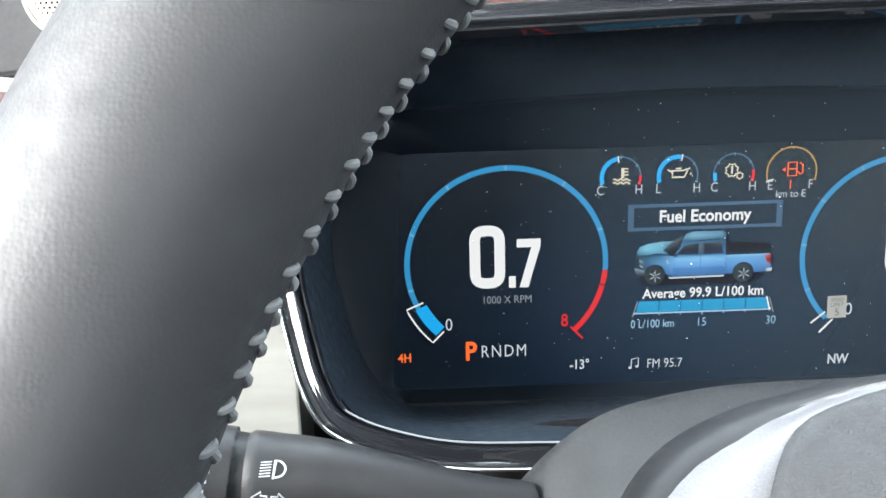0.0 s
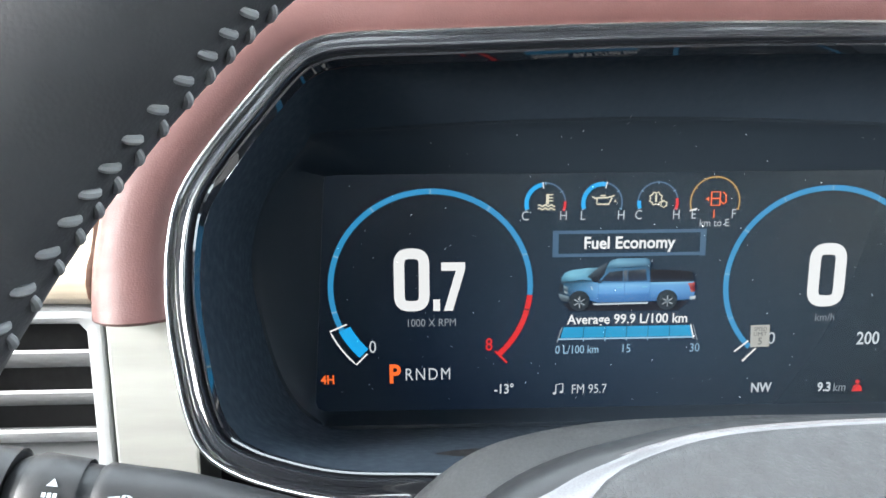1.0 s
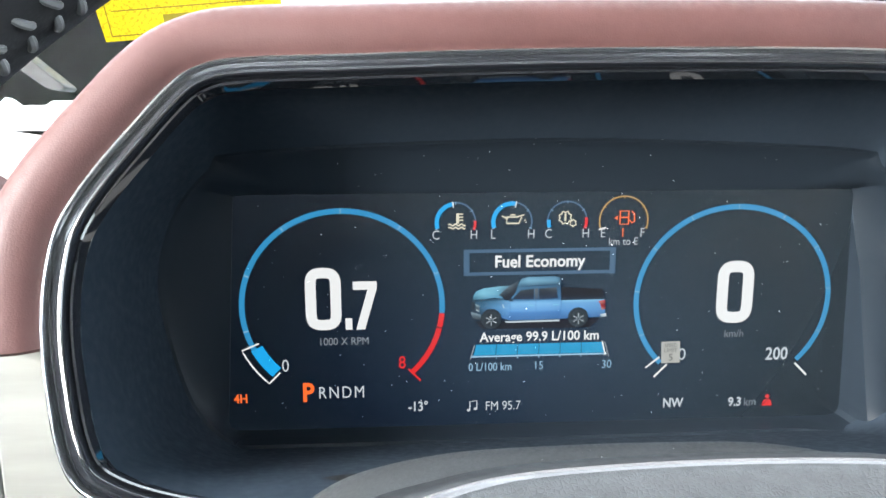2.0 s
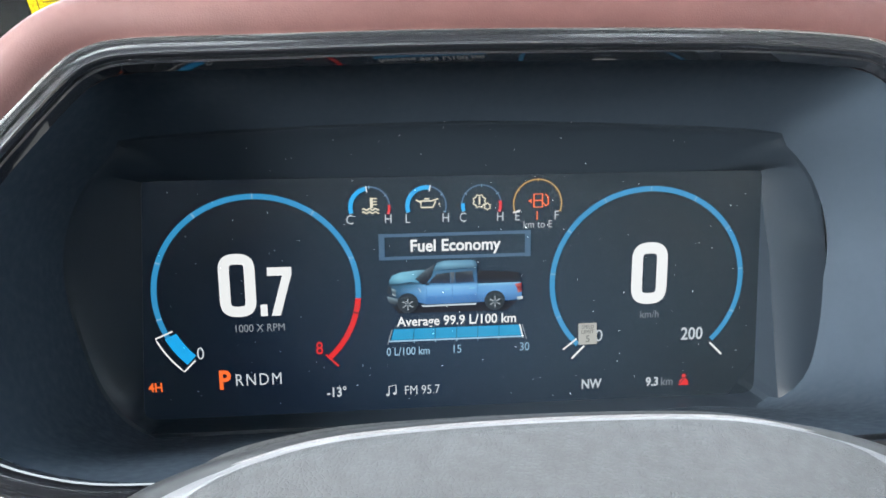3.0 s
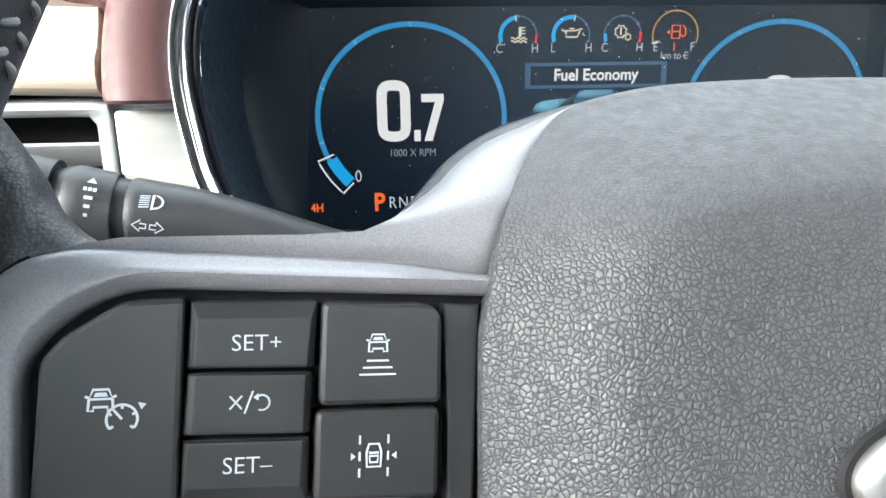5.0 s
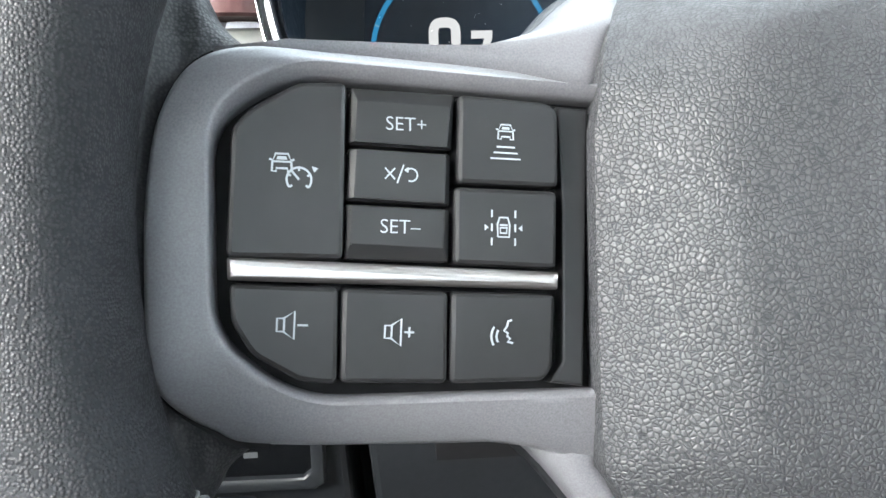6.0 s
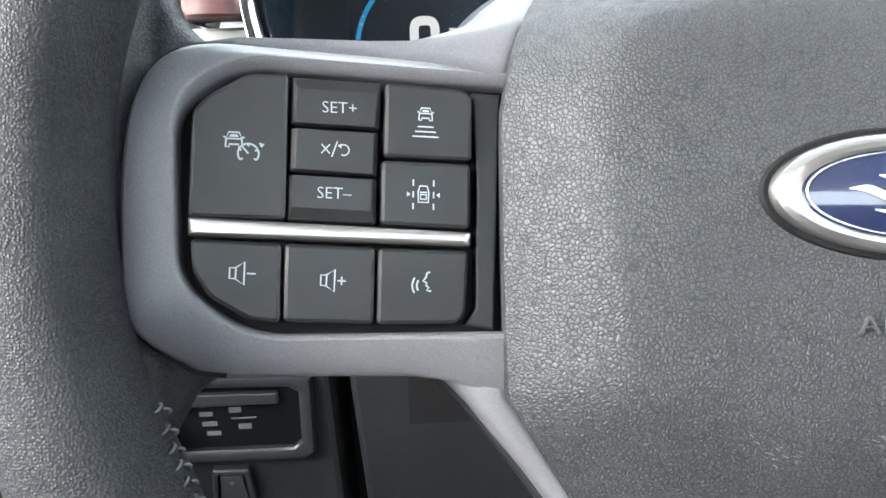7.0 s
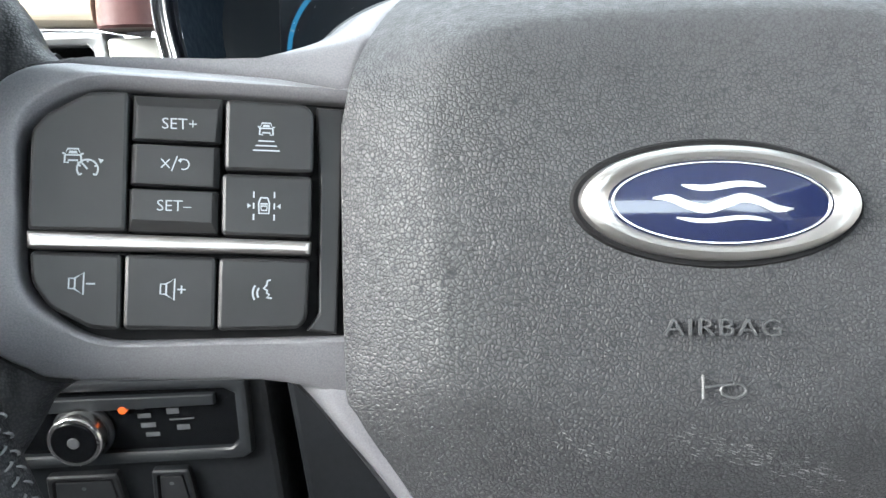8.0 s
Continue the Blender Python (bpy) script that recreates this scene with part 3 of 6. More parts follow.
def rim_section(a):
    """Centre, radius and half width of the rim at the angle a: it is fuller at the top than at the grips."""
    deg = math.degrees(math.atan2(math.sin(a), abs(math.cos(a))))
    k = min(1.0, max(0.0, (deg - 4) / 34))
    k = k * k * (3 - 2 * k)
    return 0.010 + 0.0052 * k, 0.012 + 0.005 * k, 0.1762 + 0.0058 * k, 0.0152 + 0.0033 * k


bm = bmesh.new()
rings = []
for i in range(144):
    a = 2 * math.pi * i / 144
    c, s = math.cos(a), math.sin(a)
    cx_, cu_, R, W = rim_section(a)
    pinch = 0.0045 * math.exp(-((math.degrees(math.atan2(s, abs(c))) + 1.5) / 15.0) ** 4)
    ring = []
    for k in range(28):
        b = 2 * math.pi * k / 28
        w = W - pinch * max(0.0, -math.cos(b))
        ring.append((cx_ + (R + w * math.cos(b)) * c, cu_ + (R + w * math.cos(b)) * s, RIM_Z + RIM_D * math.sin(b)))
    rings.append(ring)
rings.append(rings[0])
loft(bm, rings)
bmesh.ops.remove_doubles(bm, verts=bm.verts, dist=1e-6)
part("rim", bm, LEATHER_RIM, wheel, "black leather rim, grained at the grips")


def mirror(pts):
    return [(2 * XC - x, u) for x, u in pts]


HALF = [(XC, 0.0768), (-0.030, 0.0757), (-0.0480, 0.0728), (-0.0585, 0.0702), (-0.0690, 0.0662), (-0.0778, 0.0602), (-0.0855, 0.0516), (-0.0912, 0.0462), (-0.0992, 0.0436),
        (-0.137, 0.0432), (-0.147, 0.0400), (-0.1530, 0.0310), (-0.1545, 0.010), (-0.1540, -0.012), (-0.150, -0.0215), (-0.143, -0.0285), (-0.134, -0.0312), (-0.098, -0.0345), (-0.090, -0.0385),
        (-0.083, -0.047), (-0.072, -0.062), (-0.058, -0.085), (-0.045, -0.12), (-0.040, -0.160)]
PLATE = HALF + list(reversed(mirror(HALF[1:])))
bm = bmesh.new()
o = ccw(smooth_line(PLATE, 4, closed=True))
sunk = lambda ring, h: [(x, u, h - 0.0135 * min(1.0, max(0.0, (u - 0.040) / 0.030))) for x, u in ring]
loft(bm, [sunk(inset(o, 0.001), -0.050), sunk(o, -0.046), sunk(o, -0.0385), sunk(inset(o, 0.0006), -0.0368), sunk(inset(o, 0.002), -0.0354), sunk(inset(o, 0.0045), -0.0342), sunk(inset(o, 0.0075), -0.0332)], cap_start=True, cap_end=True)
part("spoke_plate", bm, STALK, wheel, "dark edge of the spoke trim")

# airbag cover: a chamfered, grained pad
PADH = [(XC, 0.0762), (-0.028, 0.0752), (-0.045, 0.0722), (-0.0545, 0.0685), (-0.0610, 0.0620), (-0.0675, 0.0517), (-0.0722, 0.0408), (-0.0748, 0.0300), (-0.0762, 0.020), (-0.0775, -0.033), (-0.0755, -0.041),
        (-0.067, -0.056), (-0.055, -0.075), (-0.035, -0.088), (XC, -0.092)]
PAD = ccw(smooth_line(PADH + list(reversed(mirror(PADH[1:-1]))), 4, closed=True))
CREASEH = [(XC, 0.0475), (-0.020, 0.0464), (-0.034, 0.0443), (-0.0450, 0.0408), (-0.0515, 0.033), (-0.0535, 0.01), (-0.0535, -0.022), (-0.0495, -0.0340), (-0.040, -0.0385), (-0.020, -0.0432), (XC, -0.0458)]
CREASE = ccw(smooth_line(CREASEH + list(reversed(mirror(CREASEH[1:-1]))), 4, closed=True))
A, B = polar(PAD, (XC, -0.008), 160), polar(CREASE, (XC, -0.008), 160)
bm = bmesh.new()
top_fall = lambda u: min(1.0, max(0.0, (u - 0.034) / 0.0422))
edge = [-0.0195 - 0.0275 * top_fall(a[1]) ** 1.15 - 0.012 * min(1.0, max(0.0, (-a[1] - 0.045) / 0.047)) for a in A]
fall = [max(0.0, (b[1] + 0.008) / math.hypot(b[0] - XC, b[1] + 0.008)) ** 1.5 for b in B]
crease = [-0.0045 - 0.0085 * f for f in fall]
rings = [[(a[0], a[1], e - 0.008) for a, e in zip(A, edge)], [(a[0], a[1], e - 0.0012) for a, e in zip(A, edge)]]
for k in (0.012, 0.05, 0.12, 0.22, 0.34, 0.48, 0.62, 0.76, 0.88, 0.95, 1.0):
    rings.append([(a[0] + (b[0] - a[0]) * k, a[1] + (b[1] - a[1]) * k, e + (c - e) * (1 - (1 - k) ** (1.25 - 0.17 * top_fall(a[1]))) - 0.0006 * max(0.0, 1 - (1 - k) / 0.3) ** 2) for a, b, c, e in zip(A, B, crease, edge)])
for k in (0.95, 0.88, 0.8, 0.6, 0.4, 0.2):
    rings.append([(XC + (b[0] - XC) * k, -0.008 + (b[1] + 0.008) * k, c - 0.0006 * max(0.0, 1 - (1 - k) / 0.2) ** 2 + (-0.0033 - c) * (1 - k) ** 0.75) for b, c in zip(B, crease)])
loft(bm, rings, cap_end=True)
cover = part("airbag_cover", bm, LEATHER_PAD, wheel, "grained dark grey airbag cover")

# grey collar that flows from the cover's edge out to the spoke plate
def softmin(p, q, k=0.004):
    h = max(k - abs(p - q), 0.0) / k
    return min(p, q) - h * h * k / 4


wide = polar(ccw(smooth_line(PLATE, 4, closed=True)), (XC, -0.008), 160)
rings = [[], [], [], [], [], [], []]
for (ax_, au), (bx, bu), e in zip(A, wide, edge):
    ra, rb = math.hypot(ax_ - XC, au + 0.008), math.hypot(bx - XC, bu + 0.008)
    over = min(1.0, max(0.0, (rb - ra - 0.013) / 0.020))
    over = over * over * (3 - 2 * over)
    rb = max(min(rb - 0.0012, ra + 0.085), ra + 0.0008)
    d = Vector((ax_ - XC, au + 0.008)).normalized()
    for row, (f, h) in zip(rings, ((-0.06, -0.010), (-0.02, -0.0016), (0.12, -0.0018), (0.38, -0.0042), (0.66, -0.0075), (0.88, -0.0120), (1.0, -0.0190))):
        r = ra + (rb - ra) * f
        x, u = XC + d.x * r, -0.008 + d.y * r
        roof = -0.0112 - (abs(x - XC) * -1 + XC + 0.1422) * 0.176 + 0.22 * max(0.0, u - 0.041)
        lip = 0.0385 - max(0.0, x + 0.1422 - 0.049) * 0.158
        roof -= 0.0042 + 0.012 * min(1.0, max(0.0, (lip - 0.001 - u) / 0.003)) * min(1.0, max(0.0, (u + 0.0300) / 0.003))
        # beside the upper bar the collar runs level with it, in one soft sweep
        near_bar = min(1.0, max(0.0, (0.054 - u) / 0.012)) if u > 0.02 else 0.0
        near_bar = near_bar * near_bar * (3 - 2 * near_bar)
        level = max(e + h, -0.050) - 0.012 * over * max(0.0, f)
        row.append((x, u, softmin(level + max(0.0, roof + 0.0012 - level) * near_bar, roof + 0.0014 * near_bar)))
bm = bmesh.new()
loft(bm, rings)
part("cover_collar", bm, TRIM_GREY, wheel, "satin grey collar round the cover", sharp=80)

# left switch pack on its slanted spoke
SPOKE = pose(-0.1422, 0, -0.0112, 0, 10, 0)
# the keys stand proud of their surround
KEY_PLANE = SPOKE @ pose(0.0005, -0.0003, 0.0024, 1.0, 1.54, 0) @ Matrix.Scale(0.987, 4)
mm = lambda pts: [(x * 0.001, y * 0.001) for x, y in pts]
FRAME_OUT = smooth_line(mm([(60, 37.0), (49, 38.5), (20, 40.4), (3.6, 41.0), (-5.4, 37.4), (-10.6, 27.6), (-12.8, 14), (-13.2, 0), (-12.8, -12.8), (-10.2, -20.4), (-2.6, -26.4), (5.5, -29.4), (46.0, -32.6), (78, -33.5), (80, 33.6), (71, 35.2)]), 5, closed=True)
FRAME_IN = rounded(mm([(-1.8, 26.0), (10.5, 35.0), (72, 31.5), (70, -23.8), (11, -21.2), (-2.0, -9.5)]), [0.006, 0.008, 0, 0, 0.008, 0.006], 6)
fo, fi = polar(FRAME_OUT, (0.030, 0.006), 160), polar(FRAME_IN, (0.030, 0.006), 160)
bm = bmesh.new()
fo, fi = ccw(fo), ccw(fi)
# the upper bar is roofed: it slopes out from a ridge and down to the keys; the rest is flat
upper = [min(1.0, max(0.0, (q[1] - 0.022) / 0.009)) for q in fi]
outer = [min(1.0, max(0.15 * min(1.0, max(0.0, (0.006 - q[0]) / 0.007)), (-0.010 - q[1]) / 0.008)) for q in fi]
mix_ = lambda a, b: [(p[0] + (q[0] - p[0]) * w, p[1] + (q[1] - p[1]) * w) for p, q, w in zip(a, b, upper)]
ridge = mix_(inset(fi, -0.0013), inset(fi, -0.0026))
edge_in = mix_(inset(fo, 0.0010), inset(fo, 0.0016))
between = lambda k: [(p[0] + (q[0] - p[0]) * k, p[1] + (q[1] - p[1]) * k) for p, q in zip(edge_in, ridge)]
lift2 = lambda ring, flat_h, top_h, lean=0.0: [(x, u, flat_h - lean * 0.0052 * v * (1 - w) + (top_h - flat_h) * w) for (x, u), w, v in zip(ring, upper, outer)]
loft(bm, [lift(fo, -0.016), lift2(fo, -0.0006, -0.0034, 1), lift2(inset(fo, 0.0003), 0.0003, -0.0026, 1), lift2(inset(fo, 0.0007), 0.0008, -0.0018, 1), lift2(edge_in, 0.0009, -0.0011, 0.95),
          lift2(between(0.5), 0.0013, 0.0005, 0.5), lift2(between(0.9), 0.0014, 0.0013, 0.3), lift2(ridge, 0.0014, 0.0014, 0.22), lift2(mix_(inset(fi, -0.0010), inset(fi, -0.0022)), 0.0013, 0.0012, 0.22),
          lift2(inset(fi, -0.0006), 0.0010, -0.0002, 0.22), lift2(inset(fi, -0.0002), 0.0003, -0.0009, 0.22), lift(fi, -0.0018), lift(fi, -0.006)])
frame_l = part("switch_surround", bm, TRIM_GREY, wheel, "satin grey switch surround")
frame_l.matrix_local = SPOKE
bm = bmesh.new()
near = lambda d, h: [(x, u, h) for (x, u), q in zip(inset(fo, d), fo) if q[0] < 0.008]
loft(bm, [near(0.0004, -0.0050), near(-0.0007, -0.0044), near(-0.0009, -0.0070)], closed=False)
seam = part("surround_seam", bm, GAP_BLACK, wheel, "dark seam round the switch surround")
seam.matrix_local = SPOKE
bm = bmesh.new()
poly(bm, inset(fi, -0.0005), -0.0045)
well = part("switch_well", bm, GAP_BLACK, wheel, "black well behind the switches")
well.matrix_local = SPOKE
BUTTONS = {
    "cruise_button": [(-0.4, 3.5), (1.0, 25.6), (4.1, 29.0), (12.3, 33.8), (20.8, 34.0), (19.2, 2.6)],
    "set_plus_button": [(21.5, 33.3), (40.8, 32.7), (39.8, 22.2), (20.8, 23.1)],
    "cancel_button": [(20.8, 22.4), (39.6, 21.5), (39.0, 11.9), (20.0, 13.1)],
    "set_minus_button": [(19.9, 12.4), (38.9, 11.3), (38.4, 1.5), (19.4, 2.7)],
    "gap_button": [(41.3, 32.6), (59.2, 31.6), (61.2, 29.5), (60.5, 15.1), (40.4, 16.0)],
    "lane_button": [(39.9, 15.4), (60.2, 14.4), (59.4, -0.3), (39.2, 1.2)],
    "volume_down_button": [(0.0, -0.8), (18.3, -2.2), (17.5, -19.0), (11.2, -18.1), (3.4, -13.1), (0.2, -7.5)],
    "volume_up_button": [(18.8, -2.3), (38.0, -3.7), (37.1, -20.3), (17.9, -18.8)],
    "voice_button": [(38.5, -3.8), (58.9, -5.1), (57.7, -19.0), (55.7, -21.2), (37.5, -20.4)],
}
# the three middle keys slope away on their outer sides: (top, right, bottom, left) widths
SLOPES = {"set_plus_button": (0.0024, 0.0012, 0.0003, 0.0010), "cancel_button": (0.0003, 0.0012, 0.0003, 0.0013), "set_minus_button": (0.0003, 0.0012, 0.0024, 0.0010)}
buttons = {}
for nm, pts in BUTTONS.items():
    bm = bmesh.new()
    if nm in SLOPES:
        t_, r_, b_, l_ = SLOPES[nm]
        (ax_, ay), (bx, by), (cx, cy), (dx, dy) = mm(pts)
        o = ccw(rounded([(ax_, ay), (bx, by), (cx, cy), (dx, dy)], 0.0006, 3))
        i_ = ccw(rounded([(ax_ + l_, ay - t_), (bx - r_, by - t_), (cx - r_, cy + b_), (dx + l_, dy + b_)], 0.0003, 3))
        loft(bm, [lift(o, -0.0068), lift(o, -0.0013), lift(inset(o, 0.00025), -0.0010), lift(i_, 0.0001), lift(inset(i_, 0.0003), 0.00015)], cap_start=True, cap_end=True)
    else:
        slab(bm, rounded(mm(ccw(pts)), 0.0014, 4), -0.0068, 0.0, 0.0009)
    buttons[nm] = part(nm, bm, BUTTON, wheel, sharp=20)
    buttons[nm].matrix_local = KEY_PLANE
bm = bmesh.new()
o = ccw(rounded(mm([(-0.2, 3.5), (59.4, -1.0), (59.0, -4.3), (-0.2, -0.3)]), 0.0004, 2))
loft(bm, [lift(o, -0.0068)] + [lift(inset(o, 0.0013 * (1 - math.cos(a))), 0.0002 + 0.0013 * math.sin(a)) for a in (0, 0.3, 0.6, 0.9, 1.2, 1.57)], cap_end=True)
bar = part("divider_bar", bm, BAR, wheel, "satin chrome divider bar")
bar.matrix_local = KEY_PLANE

# leather roots where the rim flows into the spokes
ROOT = [(-0.124, 0.0395, -0.0285, -0.0185), (-0.130, 0.0414, -0.0290, -0.0180), (-0.1366, 0.0423, -0.0298, -0.0172), (-0.1414, 0.0446, -0.0312, -0.0170), (-0.1459, 0.0494, -0.0345, -0.0165),
        (-0.1482, 0.0545, -0.0385, -0.0162), (-0.1520, 0.0605, -0.0450, -0.0160), (-0.1568, 0.0680, -0.0530, -0.0095), (-0.1625, 0.0760, -0.0610, 0.0)]
for side in (1, -1):
    rings = []
    for x, top_, low_, front in smooth_line(ROOT, 3):
        uc, ru, back_ = (top_ + low_) / 2, (top_ - low_) / 2, -0.034
        hc, rh = (front + back_) / 2, (front - back_) / 2
        ring = []
        for i in range(40):
            a = 2 * math.pi * i / 40
            c, s_ = math.cos(a), math.sin(a)
            ring.append((x if side > 0 else 2 * XC + 0.008 - x, uc + ru * math.copysign(abs(c) ** 0.35, c), hc + rh * math.copysign(abs(s_) ** 0.8, s_)))
        rings.append(ring)
    bm = bmesh.new()
    loft(bm, rings, cap_start=True, cap_end=True)
    part("spoke_root", bm, LEATHER_SMOOTH, wheel, "leather-wrapped spoke root")
# stitches: slanted pairs along the inner seam of the rim
def on_rim(a, across, out):
    """A point of the rim's inner face: angle round the wheel, distance across the seam, height over the leather."""
    phi = across / RIM_D
    cx_, cu_, R, W = rim_section(a)
    r = R - (W + out) * math.cos(phi)
    return cx_ + r * math.cos(a), cu_ + r * math.sin(a), RIM_Z + (RIM_D + out) * math.sin(phi)


for nm, span, fat in (("upper_stitching", (100, 162), 1.0), ("lower_stitching", (196, 262), 0.5)):
    bm = bmesh.new()
    count = int((span[1] - span[0]) / 1.32)
    for i in range(count):
        a = radians(span[0] + (span[1] - span[0]) * (i + 0.14 * math.sin(i * 7.3)) / count)
        for side in (1, -1):
            a1 = a + (0.008 if side < 0 else 0)
            pts = [on_rim(a1, side * 0.0006, -0.0005), on_rim(a1 + 0.002, side * 0.0011, 0.0001), on_rim(a1 + 0.0045, side * 0.0019, 0.0002), on_rim(a1 + 0.007, side * 0.0026, 0.0), on_rim(a1 + 0.0085, side * 0.0030, -0.0006)]
            line_ = smooth_line(pts, 3)
            sweep(bm, line_, [fat * (0.0006 - 0.0003 * abs(2 * k / (len(line_) - 1) - 1) ** 3) for k in range(len(line_))], 8)
    part(nm, bm, STITCH, wheel, "grey slanted seam stitching")

# ---- pictures on the instrument display ----
def lin(r, g, b):
    f = lambda v: (v / 255 / 12.92) if v <= 10 else ((v / 255 + 0.055) / 1.055) ** 2.4
    return f(r), f(g), f(b)


RING_BLUE = glow("display_ring_blue", lin(48, 140, 190))
BRIGHT_BLUE = glow("display_bright_blue", lin(28, 168, 235))
DIM_BLUE = glow("display_dim_blue", lin(72, 108, 140))
FRAME_BLUE = glow("display_frame_blue", lin(62, 94, 122))
WHITE = glow("display_white", lin(236, 238, 238))
SIGN_WHITE = glow("display_warm_white", lin(226, 220, 196))
SOFT_WHITE = glow("display_soft_white", lin(196, 204, 210))
DIM_WHITE = glow("display_dim_white", lin(138, 146, 154))
PALE_BLUE = glow("display_pale_blue", lin(150, 190, 215))
RED = glow("display_red", lin(226, 30, 26))
ORANGE = glow("display_orange", lin(255, 112, 48))
YELLOW = glow("display_yellow", lin(190, 152, 84))
BLUE_FILL = glow("display_graph_blue", lin(22, 150, 200))
TRUCK_DARKBLUE = glow("picture_shadow_blue", lin(48, 100, 158))
TRUCK_LIGHT = glow("picture_light_blue", lin(116, 184, 214))
TRUCK_BLACK = glow("picture_black", lin(14, 17, 24))
TRUCK_GREY = glow("picture_grey", lin(110, 122, 130))
SIGN = glow("picture_sign_grey", lin(176, 176, 170))
SIGN_DARK = glow("picture_sign_dark", lin(70, 70, 68))
TIER = 0.0002


def shown(name, bm, material, tier=1, label="", parent=None):
    ob = part(name, bm, material, parent or lens, label)
    if tier:
        bmesh_shift = Matrix.Translation((0, 0, TIER * tier))
        ob.data.transform(bmesh_shift)
    return ob


def words(body, size, x, y, material, name="lettering", align="CENTER", tier=1, stretch=1.0, bold=0.0, spacing=1.0):
    return shown(name, letters(body, size * 0.001, x * 0.001, y * 0.001, 0, align, 0, stretch, bold * 0.001, 0, spacing), material, tier)


def band(cx, cy, r0, r1, a0, a1, material, name, tier=1, n=64, wide=1.0):
    bm = bmesh.new()
    ribbon(bm, [(cx * 0.001 + x * wide, y) for x, y in arc_pts(0, cy * 0.001, (r0 + r1) * 0.0005, a0, a1, n)], (r1 - r0) * 0.001)
    return shown(name, bm, material, tier)


def line(pts, width, material, name="line", tier=1, closed=False):
    bm = bmesh.new()
    ribbon(bm, mm(pts), width * 0.001, 0, closed)
    return shown(name, bm, material, tier)


def patch(pts, material, name="patch", tier=1):
    bm = bmesh.new()
    poly(bm, mm(pts))
    return shown(name, bm, material, tier)


def on_ring(cx, a, r):
    return (cx + r * math.sin(radians(a)), r * math.cos(radians(a)))


def big_zero(cx, cy, w, h, t):
    outer = rounded([(cx - w / 2, cy - h / 2), (cx + w / 2, cy - h / 2), (cx + w / 2, cy + h / 2), (cx - w / 2, cy + h / 2)], w * 0.46, 8)
    mid = ccw(mm(inset(ccw(outer), t / 2)))
    bm = bmesh.new()
    ribbon(bm, mid, t * 0.001, 0, True)
    return shown("digit", bm, WHITE, 2)


# engine speed dial
TX = 0.4
band(TX, 0, 44.0, 46.6, -118, 95, RING_BLUE, "dial_ring", n=96, wide=1.03)
band(TX, 0, 44.0, 46.6, 95, 136, RED, "dial_red_zone", n=32, wide=1.03)
on_tach = lambda a, r: (TX + 1.03 * r * math.sin(radians(a)), r * math.cos(radians(a)))
for a in (-104, -70, -35, 0, 35, 70):
    line([on_tach(a, 44.1), on_tach(a, 46.5)], 0.6, PALE_BLUE, "tick", 2)
line([on_tach(104, 44.1), on_tach(104, 46.5)], 0.8, TRUCK_BLACK, "tick", 2)
line([on_tach(136.6, 42.8), on_tach(136.6, 51.2)], 1.0, RED, "end_mark", 2)
band(TX, 0, 41.0, 47.0, -135.2, -116, BRIGHT_BLUE, "dial_fill", 1, 16, 1.03)
line([on_tach(-113.6, 42.0), on_tach(-113.6, 50.4)] + [on_tach(-113.6 - i * 2.56, 50.4) for i in range(1, 10)] + [on_tach(-136.8, 43.0)], 0.8, WHITE, "pointer_frame", 2)
big_zero(-8.6, 4.0, 16.6, 30.0, 5.0)
patch([(1.4, -11), (4.6, -11), (4.6, -5.4), (1.4, -5.4)], WHITE, "digit_point", 2)
patch([(5.2, 12.2), (16.4, 12.2), (16.4, 8.6), (10.6, -11), (6.4, -11), (12.0, 8.2), (5.2, 8.2)], WHITE, "digit", 2)
words("1000 X RPM", 5.4, 0.4, -16.9, DIM_WHITE, stretch=0.86)
words("0", 8.6, -27.4, -28.4, SOFT_WHITE, stretch=0.86)
words("8", 8.8, 27.8, -28.2, RED, stretch=0.82, bold=0.1)
words("4H", 6.2, -49.0, -44.2, ORANGE, bold=0.14, stretch=0.86)
words("P", 12.8, -17.3, -42.2, ORANGE, bold=0.42, stretch=0.86)
words("RNDM", 8.6, -1.4, -42.4, SOFT_WHITE, spacing=1.22, stretch=0.80)
words("-13°", 6.8, 35.2, -50.6, SOFT_WHITE, stretch=0.84, bold=0.14)

# small gauges
for cx, r, ring, parts in (
    (53.4, 9.4, DIM_BLUE, ((-108, -8, BRIGHT_BLUE, 2.0), (84, 112, RED, 1.2))),
    (79.8, 9.4, DIM_BLUE, ((-108, 12, BRIGHT_BLUE, 2.0),)),
    (106.0, 9.4, DIM_BLUE, ((-108, -84, BRIGHT_BLUE, 1.8), (78, 112, RED, 1.4))),
    (133.0, 11.6, YELLOW, ())):
    cy = 39.2
    band(cx, cy, r - 0.35, r + 0.35, -108, 108, ring, "gauge_arc", 1, 40)
    for a0, a1, m_, w in parts:
        band(cx, cy, r - w + 0.35, r + 0.35, a0, a1, m_, "gauge_fill", 2, 20)
    for a in (-108, -54, 0, 54, 108):
        p, q = on_ring(cx, a, r - 0.9), on_ring(cx, a, r + 0.5)
        line([(p[0], p[1] + cy), (q[0], q[1] + cy)], 0.4, YELLOW if ring is YELLOW else PALE_BLUE, "tick", 2)
for a, cx in ((-8, 53.4), (12, 79.8)):
    p, q = on_ring(cx, a, 7.0), on_ring(cx, a, 10.0)
    line([(p[0], p[1] + 39.2), (q[0], q[1] + 39.2)], 0.6, WHITE, "gauge_pointer", 3)
